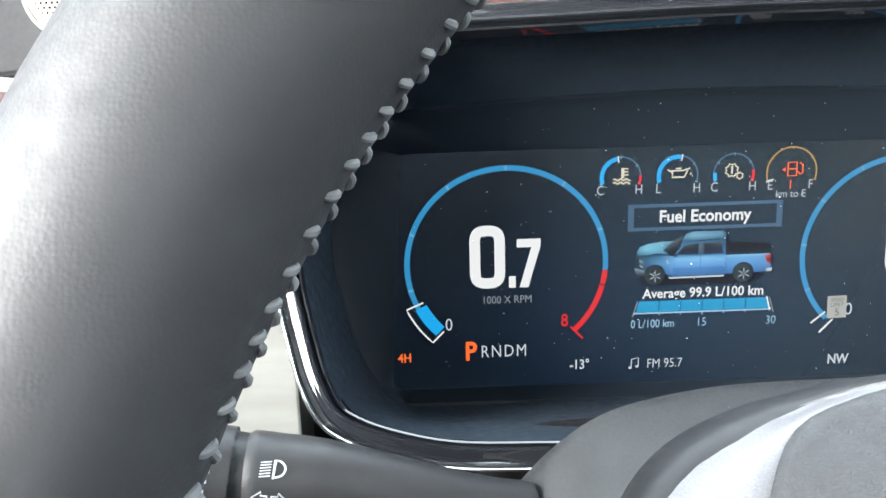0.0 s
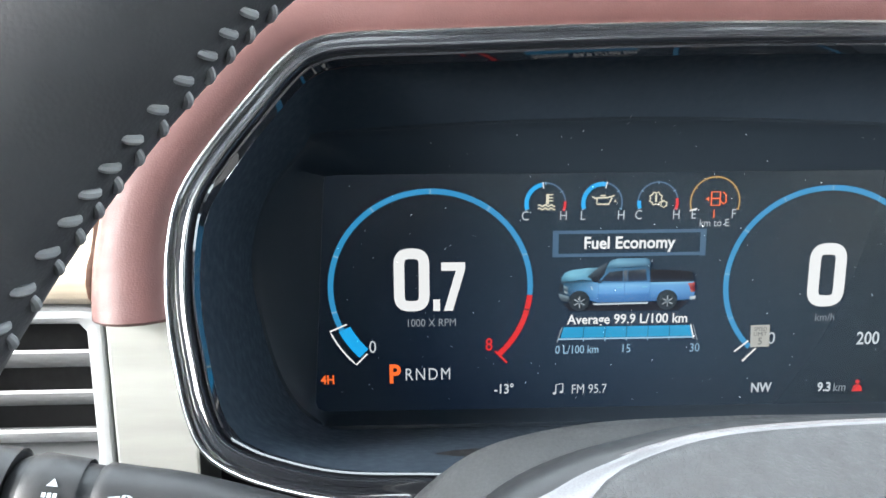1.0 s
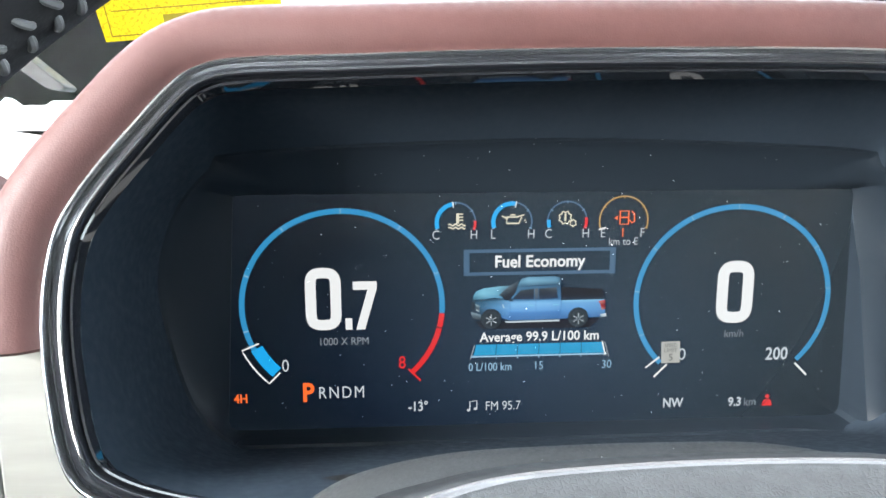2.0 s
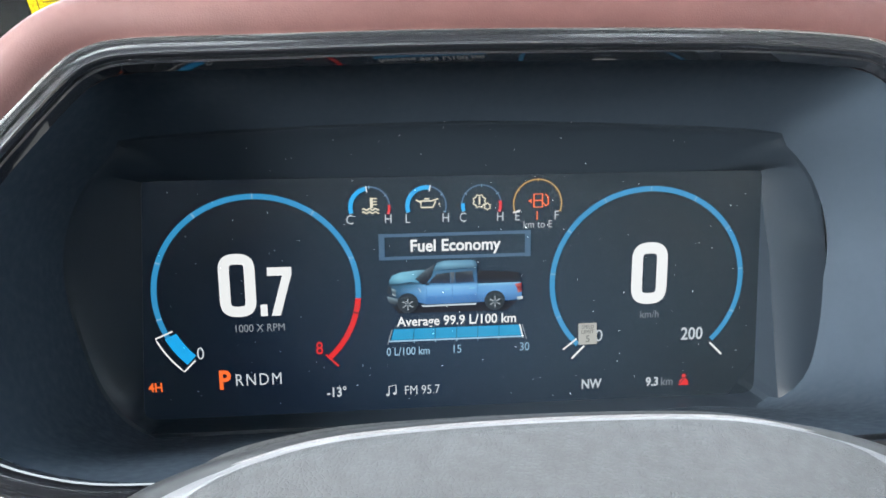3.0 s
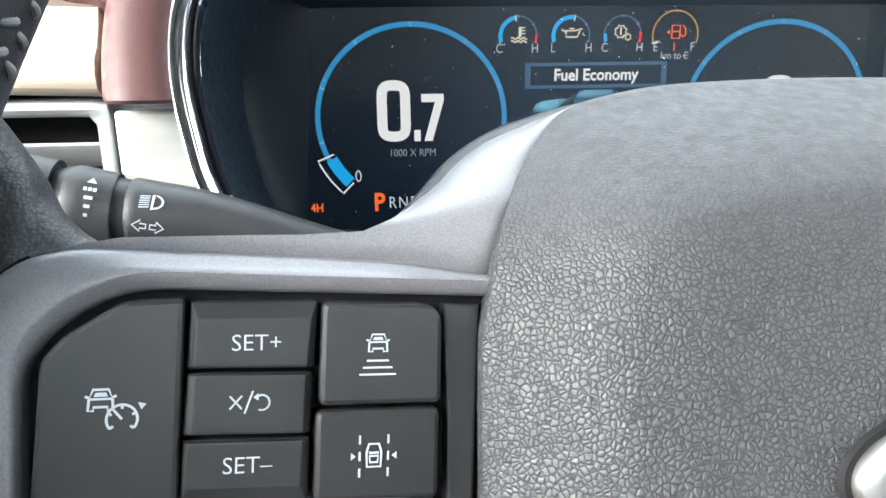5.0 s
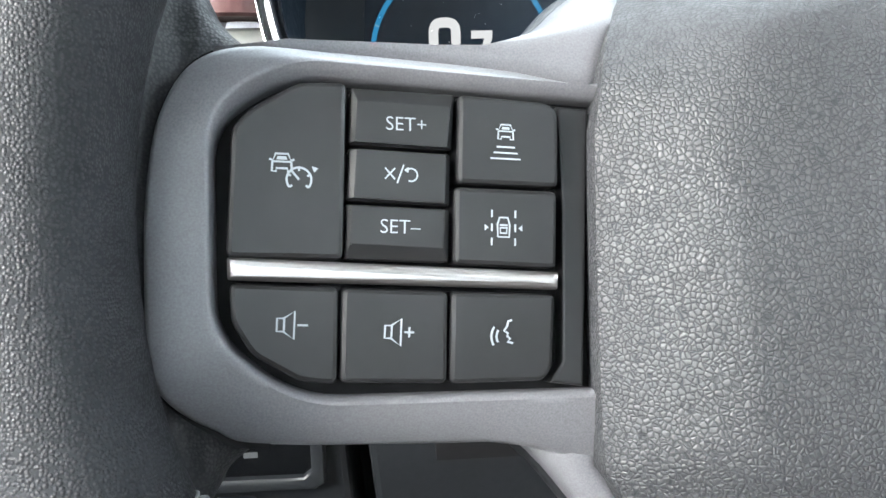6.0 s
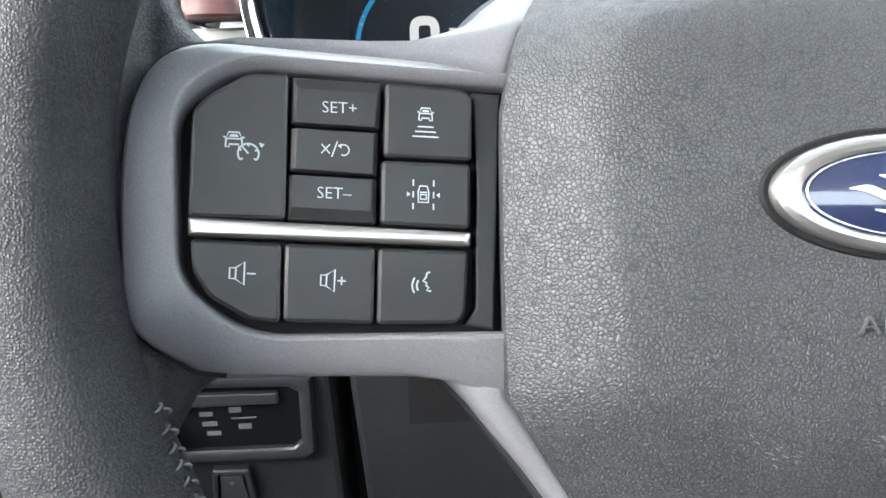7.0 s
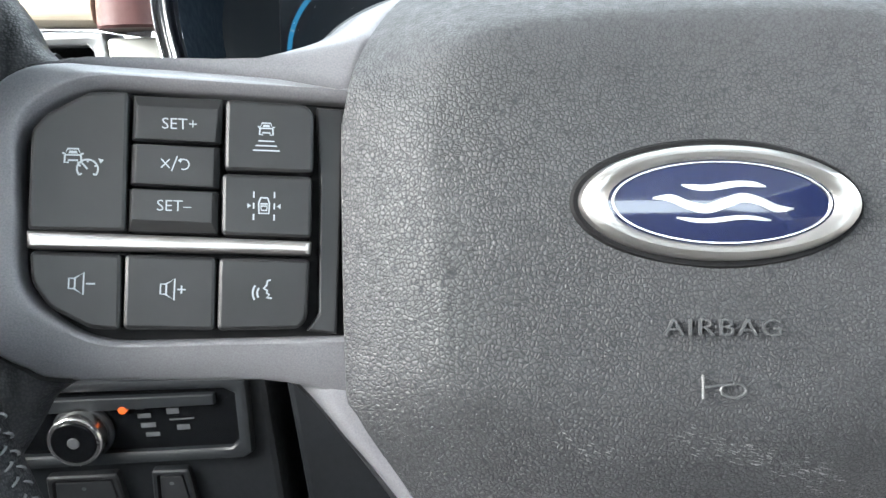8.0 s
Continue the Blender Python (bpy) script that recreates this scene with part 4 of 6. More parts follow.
line([(121.0, 35.2), (124.6, 36.2)], 0.8, WHITE, "gauge_pointer", 3)
for ch, x in (("C", 44.2), ("H", 62.0), ("L", 71.0), ("H", 89.0), ("C", 97.2), ("H", 115.0), ("E", 123.2), ("F", 142.2)):
    words(ch, 6.2, x, 33.3, SOFT_WHITE, stretch=0.86)
words("1", 6.0, 132.8, 33.4, ORANGE)
words("km to E", 5.0, 133.2, 29.2, SOFT_WHITE, stretch=0.9)
# coolant, oil, gear and fuel signs
line([(54.4, 43.6), (54.4, 38.8)], 1.4, SIGN_WHITE, "sign_stem")
for z in (43.2, 41.8, 40.4):
    line([(54.4, z), (57.0, z)], 0.6, SIGN_WHITE, "sign_tooth")
for z in (38.2, 36.7):
    line([(50.0 + i * 0.5, z + 0.45 * math.sin(i * 1.15)) for i in range(17)], 0.7, SIGN_WHITE, "sign_wave")
line([(76.5, 41.4), (78.2, 41.6), (82.2, 41.6), (85.6, 42.6)], 0.7, SIGN_WHITE, "sign_spout")
line([(77.4, 41.4), (77.4, 38.6), (83.0, 38.6), (84.4, 41.6)], 0.8, SIGN_WHITE, "sign_can")
line([(75.0, 42.2), (77.2, 41.0)], 0.7, SIGN_WHITE, "sign_handle")
line([(79.0, 42.6), (81.4, 42.6)], 0.7, SIGN_WHITE, "sign_cap")
patch([(86.0, 40.8), (86.6, 39.6), (85.4, 39.6)], SIGN_WHITE, "sign_drop")
line([(105.0 + (3.2 if i % 2 else 2.5) * math.cos(i * 0.393), 41.0 + (3.2 if i % 2 else 2.5) * math.sin(i * 0.393)) for i in range(16)], 0.7, SIGN_WHITE, "sign_gear", 1, True)
line([(105.0, 43.0), (105.0, 39.4)], 0.9, SIGN_WHITE, "sign_stem", 2)
line([(108.8 + (1.7 if i % 2 else 1.2) * math.cos(i * 0.524), 38.4 + (1.7 if i % 2 else 1.2) * math.sin(i * 0.524)) for i in range(12)], 0.6, SIGN_WHITE, "sign_gear", 1, True)
line([(131.2, 37.6), (131.2, 43.8), (135.3, 43.8), (135.3, 37.6)], 0.8, ORANGE, "sign_pump", 1, True)
line([(131.2, 40.8), (135.3, 40.8)], 0.7, ORANGE, "sign_pump", 2)
line([(135.6, 39.6), (137.0, 38.2), (138.2, 39.0), (138.0, 42.4), (136.6, 43.8)], 0.7, ORANGE, "sign_hose")
patch([(128.3, 40.6), (130.1, 41.7), (130.1, 39.5)], ORANGE, "sign_arrow")

# trip panel
line([(57.2, 25.6), (129.9, 25.8)], 1.6, FRAME_BLUE, "title_frame")
line([(57.2, 14.7), (129.9, 14.9)], 1.6, FRAME_BLUE, "title_frame")
for x in (58.6, 128.4):
    line([(x, 13.9), (x, 26.5)], 2.8, FRAME_BLUE, "title_frame", 2)
words("Fuel Economy", 8.0, 93.4, 20.2, WHITE, "title", bold=0.2, stretch=0.95)
words("Average 99.9 L/100 km", 6.6, 94.2, -16.6, WHITE, "reading", bold=0.12, stretch=0.94)
patch([(63.4, -20.0), (124.6, -20.0), (126.4, -25.4), (62.0, -25.4)], BLUE_FILL, "graph_fill")
for i in range(1, 6):
    x = 62.8 + i * 10.35
    line([(x, -20.0), (x - 0.15 + (i - 3) * 0.12, -25.6)], 0.35, TRUCK_BLACK, "graph_line", 2)
    line([(x, -25.4), (x, -27.2)], 0.5, PALE_BLUE, "graph_tick", 2)
line([(62.6, -20.0), (60.4, -27.4)], 0.6, DIM_WHITE, "graph_edge", 2)
line([(60.8, -25.9), (126.8, -25.9)], 0.8, PALE_BLUE, "graph_base", 2)
line([(124.8, -19.6), (126.6, -26.6)], 0.7, WHITE, "graph_edge", 2)
line([(126.0, -19.8), (128.4, -27.4)], 0.5, DIM_WHITE, "graph_edge", 2)
words("0 L/100 km", 5.8, 70.2, -31.4, PALE_BLUE, stretch=0.80, bold=0.05)
words("15", 6.0, 93.8, -31.3, PALE_BLUE, stretch=0.88)
words("30", 6.0, 127.4, -31.5, PALE_BLUE, stretch=0.88)
line([(60.4, -53.0), (60.4, -48.8), (63.8, -48.2), (63.8, -52.4)], 0.6, SOFT_WHITE, "note_stem")
for x, z in ((59.7, -53.0), (63.1, -52.4)):
    patch([(x + 0.95 * math.cos(i * 0.785), z + 0.7 * math.sin(i * 0.785)) for i in range(8)], SOFT_WHITE, "note_head", 2)
words("FM 95.7", 6.6, 76.6, -51.4, SOFT_WHITE, stretch=0.82)
words("NW", 6.8, 161.8, -52.6, SOFT_WHITE, stretch=0.84, bold=0.18)
words("9.3", 6.4, 193.6, -53.0, SOFT_WHITE, stretch=0.88, bold=0.2)
words("km", 6.2, 201.4, -53.2, DIM_WHITE, stretch=0.86)
patch([(210.2 + 1.2 * math.cos(i * 0.785), -50.4 + 1.1 * math.sin(i * 0.785)) for i in range(8)], RED, "warning_head")
patch([(207.6, -55.4), (208.2, -52.6), (209.6, -51.8), (211.2, -51.8), (212.4, -52.8), (213.0, -55.4)], RED, "warning_body")
line([(212.6, -49.4), (208.0, -54.6)], 0.5, TRUCK_BLACK, "warning_belt", 2)

# pickup picture: shaded panels on the display
def picture_mat():
    m, n, l, b = shader("picture_shades")
    b.inputs["Base Color"].default_value = (0.003, 0.003, 0.004, 1)
    b.inputs["Specular IOR Level"].default_value = 0.12
    at = n.new("ShaderNodeAttribute")
    at.attribute_name = "shade"
    l.new(at.outputs["Color"], b.inputs["Emission Color"])
    b.inputs["Emission Strength"].default_value = GLOW
    return m


PICTURE = picture_mat()
TRUCK_TYRE = glow("picture_tyre_grey", lin(30, 34, 40))
tk = lambda x, y: (57.2 + (x - 152) * 0.1131, 26.6 - (y + (x - 152) * 0.0156 - 260) * 0.1162)


def shaded(name, tier, *rows):
    """A panel through rows of points (x, y, red, green, blue), its shades running smoothly between them."""
    bm = bmesh.new()
    shade = bm.verts.layers.float_color.new("shade")
    lines = []
    for row in rows:
        lines.append([])
        for x, y, *rgb in row:
            px, py = tk(x, y)
            v = bm.verts.new((px * 0.001, py * 0.001, 0))
            v[shade] = (*lin(*rgb), 1)
            lines[-1].append(v)
    for up_, down in zip(lines, lines[1:]):
        for i in range(len(up_) - 1):
            bm.faces.new((up_[i], up_[i + 1], down[i + 1], down[i]))
    return shown(name, bm, PICTURE, tier)


shaded("picture_shadow", 1, [(200, 560, 6, 12, 26), (740, 548, 6, 12, 26)], [(230, 592, 4, 8, 18), (690, 588, 4, 8, 18)])
shaded("picture_fender", 2,
       [(190, 466, 46, 84, 104), (228, 470, 44, 84, 106), (290, 470, 66, 116, 148), (346, 472, 104, 162, 206)],
       [(186, 500, 40, 62, 74), (232, 500, 58, 104, 136), (290, 498, 82, 142, 186), (346, 504, 110, 170, 222)],
       [(192, 545, 38, 50, 58), (236, 540, 40, 70, 96), (290, 540, 58, 106, 154), (346, 555, 66, 122, 182)])
shaded("picture_hood", 3,
       [(205, 432, 100, 164, 192), (236, 420, 118, 184, 210), (300, 412, 122, 182, 206), (346, 410, 96, 142, 164)],
       [(192, 452, 84, 146, 172), (230, 442, 128, 196, 220), (288, 436, 112, 178, 204), (322, 430, 84, 130, 152)],
       [(190, 470, 44, 84, 100), (226, 468, 70, 124, 148), (280, 460, 92, 154, 186), (318, 464, 76, 132, 166)])
shaded("picture_hood_edge", 4, [(190, 468, 30, 58, 72), (230, 466, 34, 66, 84), (318, 462, 46, 88, 114)], [(196, 476, 36, 66, 84), (230, 474, 40, 78, 100), (330, 470, 58, 106, 138)])
shaded("picture_side", 2,
       [(344, 470, 84, 140, 184), (455, 468, 96, 154, 202), (566, 466, 84, 140, 186)],
       [(344, 486, 122, 184, 230), (455, 484, 128, 190, 236), (566, 482, 116, 178, 226)],
       [(344, 516, 98, 160, 218), (455, 514, 102, 164, 222), (566, 510, 94, 154, 212)],
       [(344, 526, 74, 132, 192), (455, 524, 78, 136, 196), (566, 520, 70, 126, 186)],
       [(344, 556, 62, 112, 168), (455, 554, 64, 116, 172), (566, 550, 58, 108, 164)])
shaded("picture_bed_side", 2,
       [(566, 470, 136, 196, 232), (660, 468, 140, 200, 234), (752, 465, 132, 190, 226)],
       [(566, 484, 104, 166, 216), (660, 482, 108, 170, 220), (755, 480, 98, 158, 208)],
       [(566, 514, 88, 148, 206), (660, 512, 94, 154, 212), (758, 510, 86, 144, 198)],
       [(566, 550, 56, 104, 158), (660, 548, 60, 110, 166), (758, 540, 62, 110, 160)])
shaded("picture_windshield", 4,
       [(300, 448, 52, 72, 84), (350, 406, 84, 100, 110), (384, 386, 60, 78, 88)],
       [(318, 458, 26, 36, 46), (350, 440, 34, 44, 54), (378, 410, 40, 54, 64)],
       [(322, 466, 20, 30, 40), (346, 468, 22, 32, 42), (372, 436, 30, 44, 58)])
shaded("picture_cab", 3,
       [(376, 414, 66, 112, 142), (480, 410, 60, 106, 138), (562, 404, 48, 86, 112)],
       [(344, 474, 76, 128, 170), (455, 472, 72, 124, 166), (566, 468, 62, 112, 156)])
shaded("picture_roof", 5,
       [(394, 380, 84, 132, 158), (424, 372, 104, 158, 186), (540, 370, 92, 142, 172), (560, 376, 58, 98, 124)],
       [(384, 396, 92, 144, 172), (424, 388, 122, 178, 204), (540, 386, 100, 150, 178), (564, 392, 52, 90, 114)],
       [(376, 414, 52, 90, 114), (424, 410, 62, 104, 130), (540, 404, 50, 88, 112), (562, 406, 38, 68, 88)])
shaded("picture_window", 5, [(392, 428, 62, 76, 86), (447, 421, 44, 56, 66)], [(372, 448, 34, 46, 58), (448, 446, 26, 36, 48)], [(356, 466, 34, 52, 76), (449, 466, 38, 58, 84)])
shaded("picture_window", 5, [(470, 421, 48, 60, 68), (544, 415, 84, 94, 102)], [(470, 444, 26, 36, 48), (547, 440, 36, 48, 60)], [(472, 466, 38, 58, 84), (552, 462, 38, 58, 84)])
shaded("picture_pillar", 6, [(449, 421, 104, 112, 114), (467, 420, 88, 96, 100)], [(451, 466, 56, 84, 112), (469, 465, 52, 80, 108)])
shaded("picture_bed", 3, [(566, 416, 12, 16, 20), (742, 424, 10, 14, 18)], [(566, 452, 16, 24, 34), (750, 452, 14, 22, 30)], [(566, 471, 30, 52, 72), (753, 467, 34, 56, 74)])
shaded("picture_tail_light", 4, [(726, 474, 216, 120, 112), (755, 470, 190, 40, 40)], [(736, 492, 176, 44, 44), (757, 490, 60, 20, 26)], [(740, 512, 190, 150, 150), (759, 508, 120, 40, 44)])
shaded("picture_bumper", 4, [(736, 530, 190, 206, 214), (762, 526, 220, 228, 230)], [(738, 544, 110, 134, 150), (762, 540, 180, 196, 204)])
shaded("picture_grille", 4, [(186, 474, 22, 34, 42), (200, 478, 30, 46, 56)], [(182, 506, 18, 28, 34), (198, 510, 22, 34, 42)])
shaded("picture_headlight", 5, [(200, 484, 150, 176, 184), (221, 492, 96, 130, 146)], [(203, 500, 44, 60, 70), (219, 506, 60, 80, 92)], [(204, 512, 196, 212, 216), (218, 520, 150, 172, 180)])
shaded("picture_bumper", 4, [(182, 518, 132, 156, 168), (224, 530, 120, 144, 156)], [(184, 532, 90, 110, 120), (227, 546, 56, 72, 82)], [(194, 550, 40, 52, 60), (229, 556, 30, 40, 48)])
shaded("picture_vent", 5, [(313, 486, 190, 214, 226), (320, 488, 150, 186, 210)], [(320, 502, 210, 228, 236), (326, 502, 140, 180, 210)])
shaded("picture_step", 4, [(324, 558, 150, 172, 186), (560, 552, 160, 184, 198)], [(332, 566, 200, 214, 220), (560, 560, 210, 222, 226)])
shaded("picture_mirror", 6, [(342, 462, 26, 40, 54), (360, 462, 40, 64, 84)], [(344, 474, 20, 34, 48), (360, 474, 50, 84, 112)])
for x0, x1 in ((457, 459), (566, 562), (346, 350)):
    line([tk(x0, 470), tk(x1, 552)], 0.22, TRUCK_DARKBLUE, "picture_seam", 5)
for x, y in ((424, 492), (530, 489)):
    line([tk(x, y), tk(x + 24, y - 1)], 0.5, TRUCK_LIGHT, "picture_handle", 5)
for wx, wy in ((268, 552), (640, 547)):
    cx, cy = tk(wx, wy)
    disc = lambda r, n=24: [(cx + r * math.cos(i * 2 * math.pi / n), cy + r * 0.97 * math.sin(i * 2 * math.pi / n)) for i in range(n)]
    patch([(x, y + 0.5) for x, y in disc(5.0)], TRUCK_BLACK, "picture_arch", 5)
    patch(disc(4.4), TRUCK_TYRE, "picture_tyre", 6)
    patch(disc(3.2), TRUCK_BLACK, "picture_rim", 7)
    for i in range(6):
        a = i * 1.047 + 0.5
        line([(cx + 0.3 * math.cos(a), cy + 0.3 * math.sin(a)), (cx + 3.0 * math.cos(a), cy + 2.9 * math.sin(a))], 0.62, TRUCK_GREY, "picture_spoke", 8)
        line([(cx + 0.9 * math.cos(a), cy + 0.9 * math.sin(a)), (cx + 2.9 * math.cos(a + 0.1), cy + 2.8 * math.sin(a + 0.1))], 0.26, SOFT_WHITE, "picture_spoke", 9)

# road speed dial
SX = 188.8
WIDE = 1.06
at_dial = lambda a, r: (SX + WIDE * r * math.sin(radians(a)), r * math.cos(radians(a)))
line([at_dial(a, 45.3) for a in range(-134, 136, 2)], 2.6, RING_BLUE, "dial_ring")
for a in (-112, -84, -56, -28, 0, 28, 56, 84, 112):
    line([at_dial(a, 44.1), at_dial(a, 46.5)], 0.6, PALE_BLUE, "tick", 2)
line([at_dial(136, 46.2), at_dial(136, 55.2)], 1.0, WHITE, "end_mark", 2)
line([at_dial(-137.5, 43.6), at_dial(-137.5, 52.4)], 1.0, WHITE, "pointer_frame", 2)
line([at_dial(-130.5, 43.6), at_dial(-130.5, 52.0)], 0.9, WHITE, "pointer_frame", 2)
big_zero(189.6, 3.6, 18.2, 31.0, 5.6)
words("km/h", 5.4, 190.6, -17.4, DIM_WHITE, stretch=0.92)
words("200", 9.0, 213.2, -28.5, SOFT_WHITE, bold=0.16, stretch=0.86)
words("0", 8.6, 165.0, -27.6, SOFT_WHITE)
patch([(154.2, -20.6), (163.6, -20.4), (164.0, -31.4), (154.6, -31.6)], SIGN, "speed_sign", 3)
words("SPEED", 2.8, 159.0, -22.5, SIGN_DARK, tier=4, stretch=0.84)
words("LIMIT", 2.8, 159.0, -25.0, SIGN_DARK, tier=4)
words("5", 5.0, 159.2, -28.7, SIGN_DARK, tier=4)

# ---- legends on the switches ----
def legend(button, bm, turn=-2.0, at=(0, 0), name="legend"):
    bmesh.ops.scale(bm, vec=(0.001, 0.001, 1), verts=bm.verts)
    bmesh.ops.rotate(bm, cent=(0, 0, 0), matrix=Matrix.Rotation(radians(turn), 3, "Z"), verts=bm.verts)
    bmesh.ops.translate(bm, vec=(at[0] * 0.001, at[1] * 0.001, 0.00026), verts=bm.verts)
    return part(name, bm, ICON, buttons[button], "pale printed legend")


def strokes(lines, width=0.29, fills=()):
    bm = bmesh.new()
    for pts in lines:
        ribbon(bm, pts[:-1] if pts[0] == pts[-1] else pts, width, 0, pts[0] == pts[-1])
    for pts in fills:
        poly(bm, pts)
    return bm


def ring_pts(cx, cy, r, a0=0, a1=360, n=20):
    return arc_pts(cx, cy, r, a0, a1, n)


def car_front(cx, cy, w):
    k = w / 4.0
    return [[(cx - 1.5 * k, cy + 0.3 * k), (cx - 1.0 * k, cy + 1.6 * k), (cx + 1.0 * k, cy + 1.6 * k), (cx + 1.5 * k, cy + 0.3 * k), (cx - 1.5 * k, cy + 0.3 * k)],
            [(cx - 1.5 * k, cy + 0.3 * k), (cx - 1.6 * k, cy - 1.3 * k), (cx - 0.9 * k, cy - 1.3 * k), (cx - 0.9 * k, cy - 0.8 * k), (cx + 0.9 * k, cy - 0.8 * k), (cx + 0.9 * k, cy - 1.3 * k), (cx + 1.6 * k, cy - 1.3 * k), (cx + 1.5 * k, cy + 0.3 * k)],
            [(cx - 2.0 * k, cy + 0.7 * k), (cx - 1.5 * k, cy + 0.5 * k)], [(cx + 2.0 * k, cy + 0.7 * k), (cx + 1.5 * k, cy + 0.5 * k)]]


legend("set_plus_button", letters("SET+", 3.6, stretch=1.0, bold=-0.025), -2.0, (31.2, 26.5))
legend("set_minus_button", letters("SET\u2013", 3.6, stretch=1.0, bold=-0.025), -3.0, (29.4, 8.0))
legend("cancel_button", strokes([[(-2.9, -1.0), (-1.1, 1.0)], [(-2.9, 1.0), (-1.1, -1.0)], [(-0.7, -1.7), (0.5, 1.7)], ring_pts(1.85, -0.1, 1.15, -40, 205, 16)], 0.29, [[(0.55, 0.75), (1.35, 1.35), (1.35, 0.2)]]), -2.5, (29.9, 17.6))
legend("gap_button", strokes(car_front(0, 2.2, 3.8) + [[(-1.8, -0.5), (1.8, -0.5)], [(-2.4, -1.6), (2.4, -1.6)], [(-3.0, -2.7), (3.0, -2.7)]], 0.32, [[(-0.85, 2.8), (-0.65, 3.3), (0.65, 3.3), (0.85, 2.8)]]), -2.5, (50.0, 23.2))
legend("lane_button", strokes([[(-1.1, -1.7), (1.1, -1.7), (1.2, 0.6), (0.8, 1.9), (-0.8, 1.9), (-1.2, 0.6), (-1.1, -1.7)], [(-0.8, 0.5), (0.8, 0.5)], [(-0.6, -1.0), (0.6, -1.0), (0.7, 0.0), (-0.7, 0.0), (-0.6, -1.0)]] + [[(s * 2.3, y0), (s * 2.3, y1)] for s in (-1, 1) for y0, y1 in ((1.9, 3.3), (-0.7, 0.7), (-3.3, -1.9))], 0.36, [[(-3.7, 0.6), (-2.9, 0.0), (-3.7, -0.6)], [(3.7, 0.6), (2.9, 0.0), (3.7, -0.6)]]), -3.0, (48.9, 7.6))
legend("cruise_button", strokes(car_front(-1.6, 1.6, 4.2) + [ring_pts(1.3, -1.1, 2.1, -130, 130), [(1.3, -1.1), (0.2, 0.2)]] + [[(1.3 + 2.1 * math.sin(radians(a)), -1.1 + 2.1 * math.cos(radians(a))), (1.3 + 1.5 * math.sin(radians(a)), -1.1 + 1.5 * math.cos(radians(a)))] for a in (-130, -65, 0, 65, 130)], 0.38, [[(3.4, 1.3), (4.6, 1.0), (3.9, 0.2)], [(-2.55, 2.25), (-2.3, 2.85), (-0.9, 2.85), (-0.65, 2.25)]]), -2.0, (10.7, 17.7))
speaker = [[(-2.0, -1.1), (-0.9, -1.1), (0.9, -2.4), (0.9, 2.4), (-0.9, 1.1), (-2.0, 1.1), (-2.0, -1.1)], [(-0.8, -1.0), (-0.8, 1.0)]]
legend("volume_down_button", strokes(speaker + [[(1.4, 0.0), (3.2, 0.0)]], 0.36), -4.0, (9.6, -8.3))
legend("volume_up_button", strokes(speaker + [[(1.5, 0.0), (3.3, 0.0)], [(2.4, -0.9), (2.4, 0.9)]], 0.36), -4.5, (28.0, -10.5))
legend("voice_button", strokes([[(1.4, 2.2), (0.7, 2.0), (0.5, 1.0), (-0.1, 0.2), (0.7, -0.2), (0.6, -0.8), (1.2, -1.2), (0.7, -1.8), (1.8, -2.0)], ring_pts(0.4, -0.8, 1.9, 235, 305, 6), ring_pts(0.4, -0.8, 2.9, 235, 305, 6)], 0.42), -4.5, (48.2, -11.6))
bm = bmesh.new()
slab(bm, mm([(61.6, 30.8), (68, 30.4), (64, -23.0), (57.2, -21.8), (60.0, -18), (61.6, 12)]), -0.0045, -0.0012, 0.0006)
filler = part("switch_filler", bm, BUTTON, wheel, "plain black filler beside the switches")
filler.matrix_local = SPOKE

# right switch pack: plain mirrored pack on the other spoke
FLIP = Matrix.Translation((2 * XC, 0, 0)) @ Matrix.Diagonal((-1, 1, 1, 1))
for src, material in ((frame_l, TRIM_GREY), (well, GAP_BLACK), (bar, BAR), (filler, BUTTON), *[(buttons[b], BUTTON) for b in BUTTONS]):
    me = src.data.copy()
    me.transform(FLIP @ (KEY_PLANE if src is bar or src in buttons.values() else SPOKE))
    me.flip_normals()
    name = "switch_button" if src.name.endswith("button") else src.name.split(".")[0]
    ob = new(name, me)
    ob.parent = wheel

# ---- oval badge, raised word and horn sign on the airbag cover ----
badge_m = pose(0.0046, 0.0013, -0.0042, 0, 0, -3.4)
def oval(a, b, n=72):
    return [(a * math.cos(2 * math.pi * i / n), b * math.sin(2 * math.pi * i / n)) for i in range(n)]


def badge_part(name, bm, material, label):
    ob = part(name, bm, material, cover, label)
    ob.matrix_local = badge_m
    return ob


# a black ring paints in the shade of the badge's recess
bm = bmesh.new()
loft(bm, [lift(oval(0.0319, 0.0139), 0.0004), lift(oval(0.0313, 0.0134), 0.0012), lift(oval(0.0300, 0.0121), 0.0010)])
badge_part("badge_groove", bm, GAP_BLACK, "groove round the badge, its shade painted in black")
bm = bmesh.new()
loft(bm, [lift(oval(0.0302, 0.0123), -0.001), lift(oval(0.0302, 0.0123), 0.0020), lift(oval(0.0297, 0.0118), 0.0030), lift(oval(0.0280, 0.0105), 0.0037), lift(oval(0.0258, 0.0096), 0.0034), lift(oval(0.0242, 0.0090), 0.0024)])
badge_part("badge_ring", bm, BADGE_SILVER, "polished oval badge ring")
bm = bmesh.new()
loft(bm, [lift(oval(0.0243 * k, 0.0091 * k), 0.0023 + 0.0010 * (1 - k * k)) for k in (1.0, 0.9, 0.75, 0.55, 0.3, 0.1)], cap_end=True)
badge_part("badge_face", bm, BADGE_BLUE, "deep blue glossy oval")
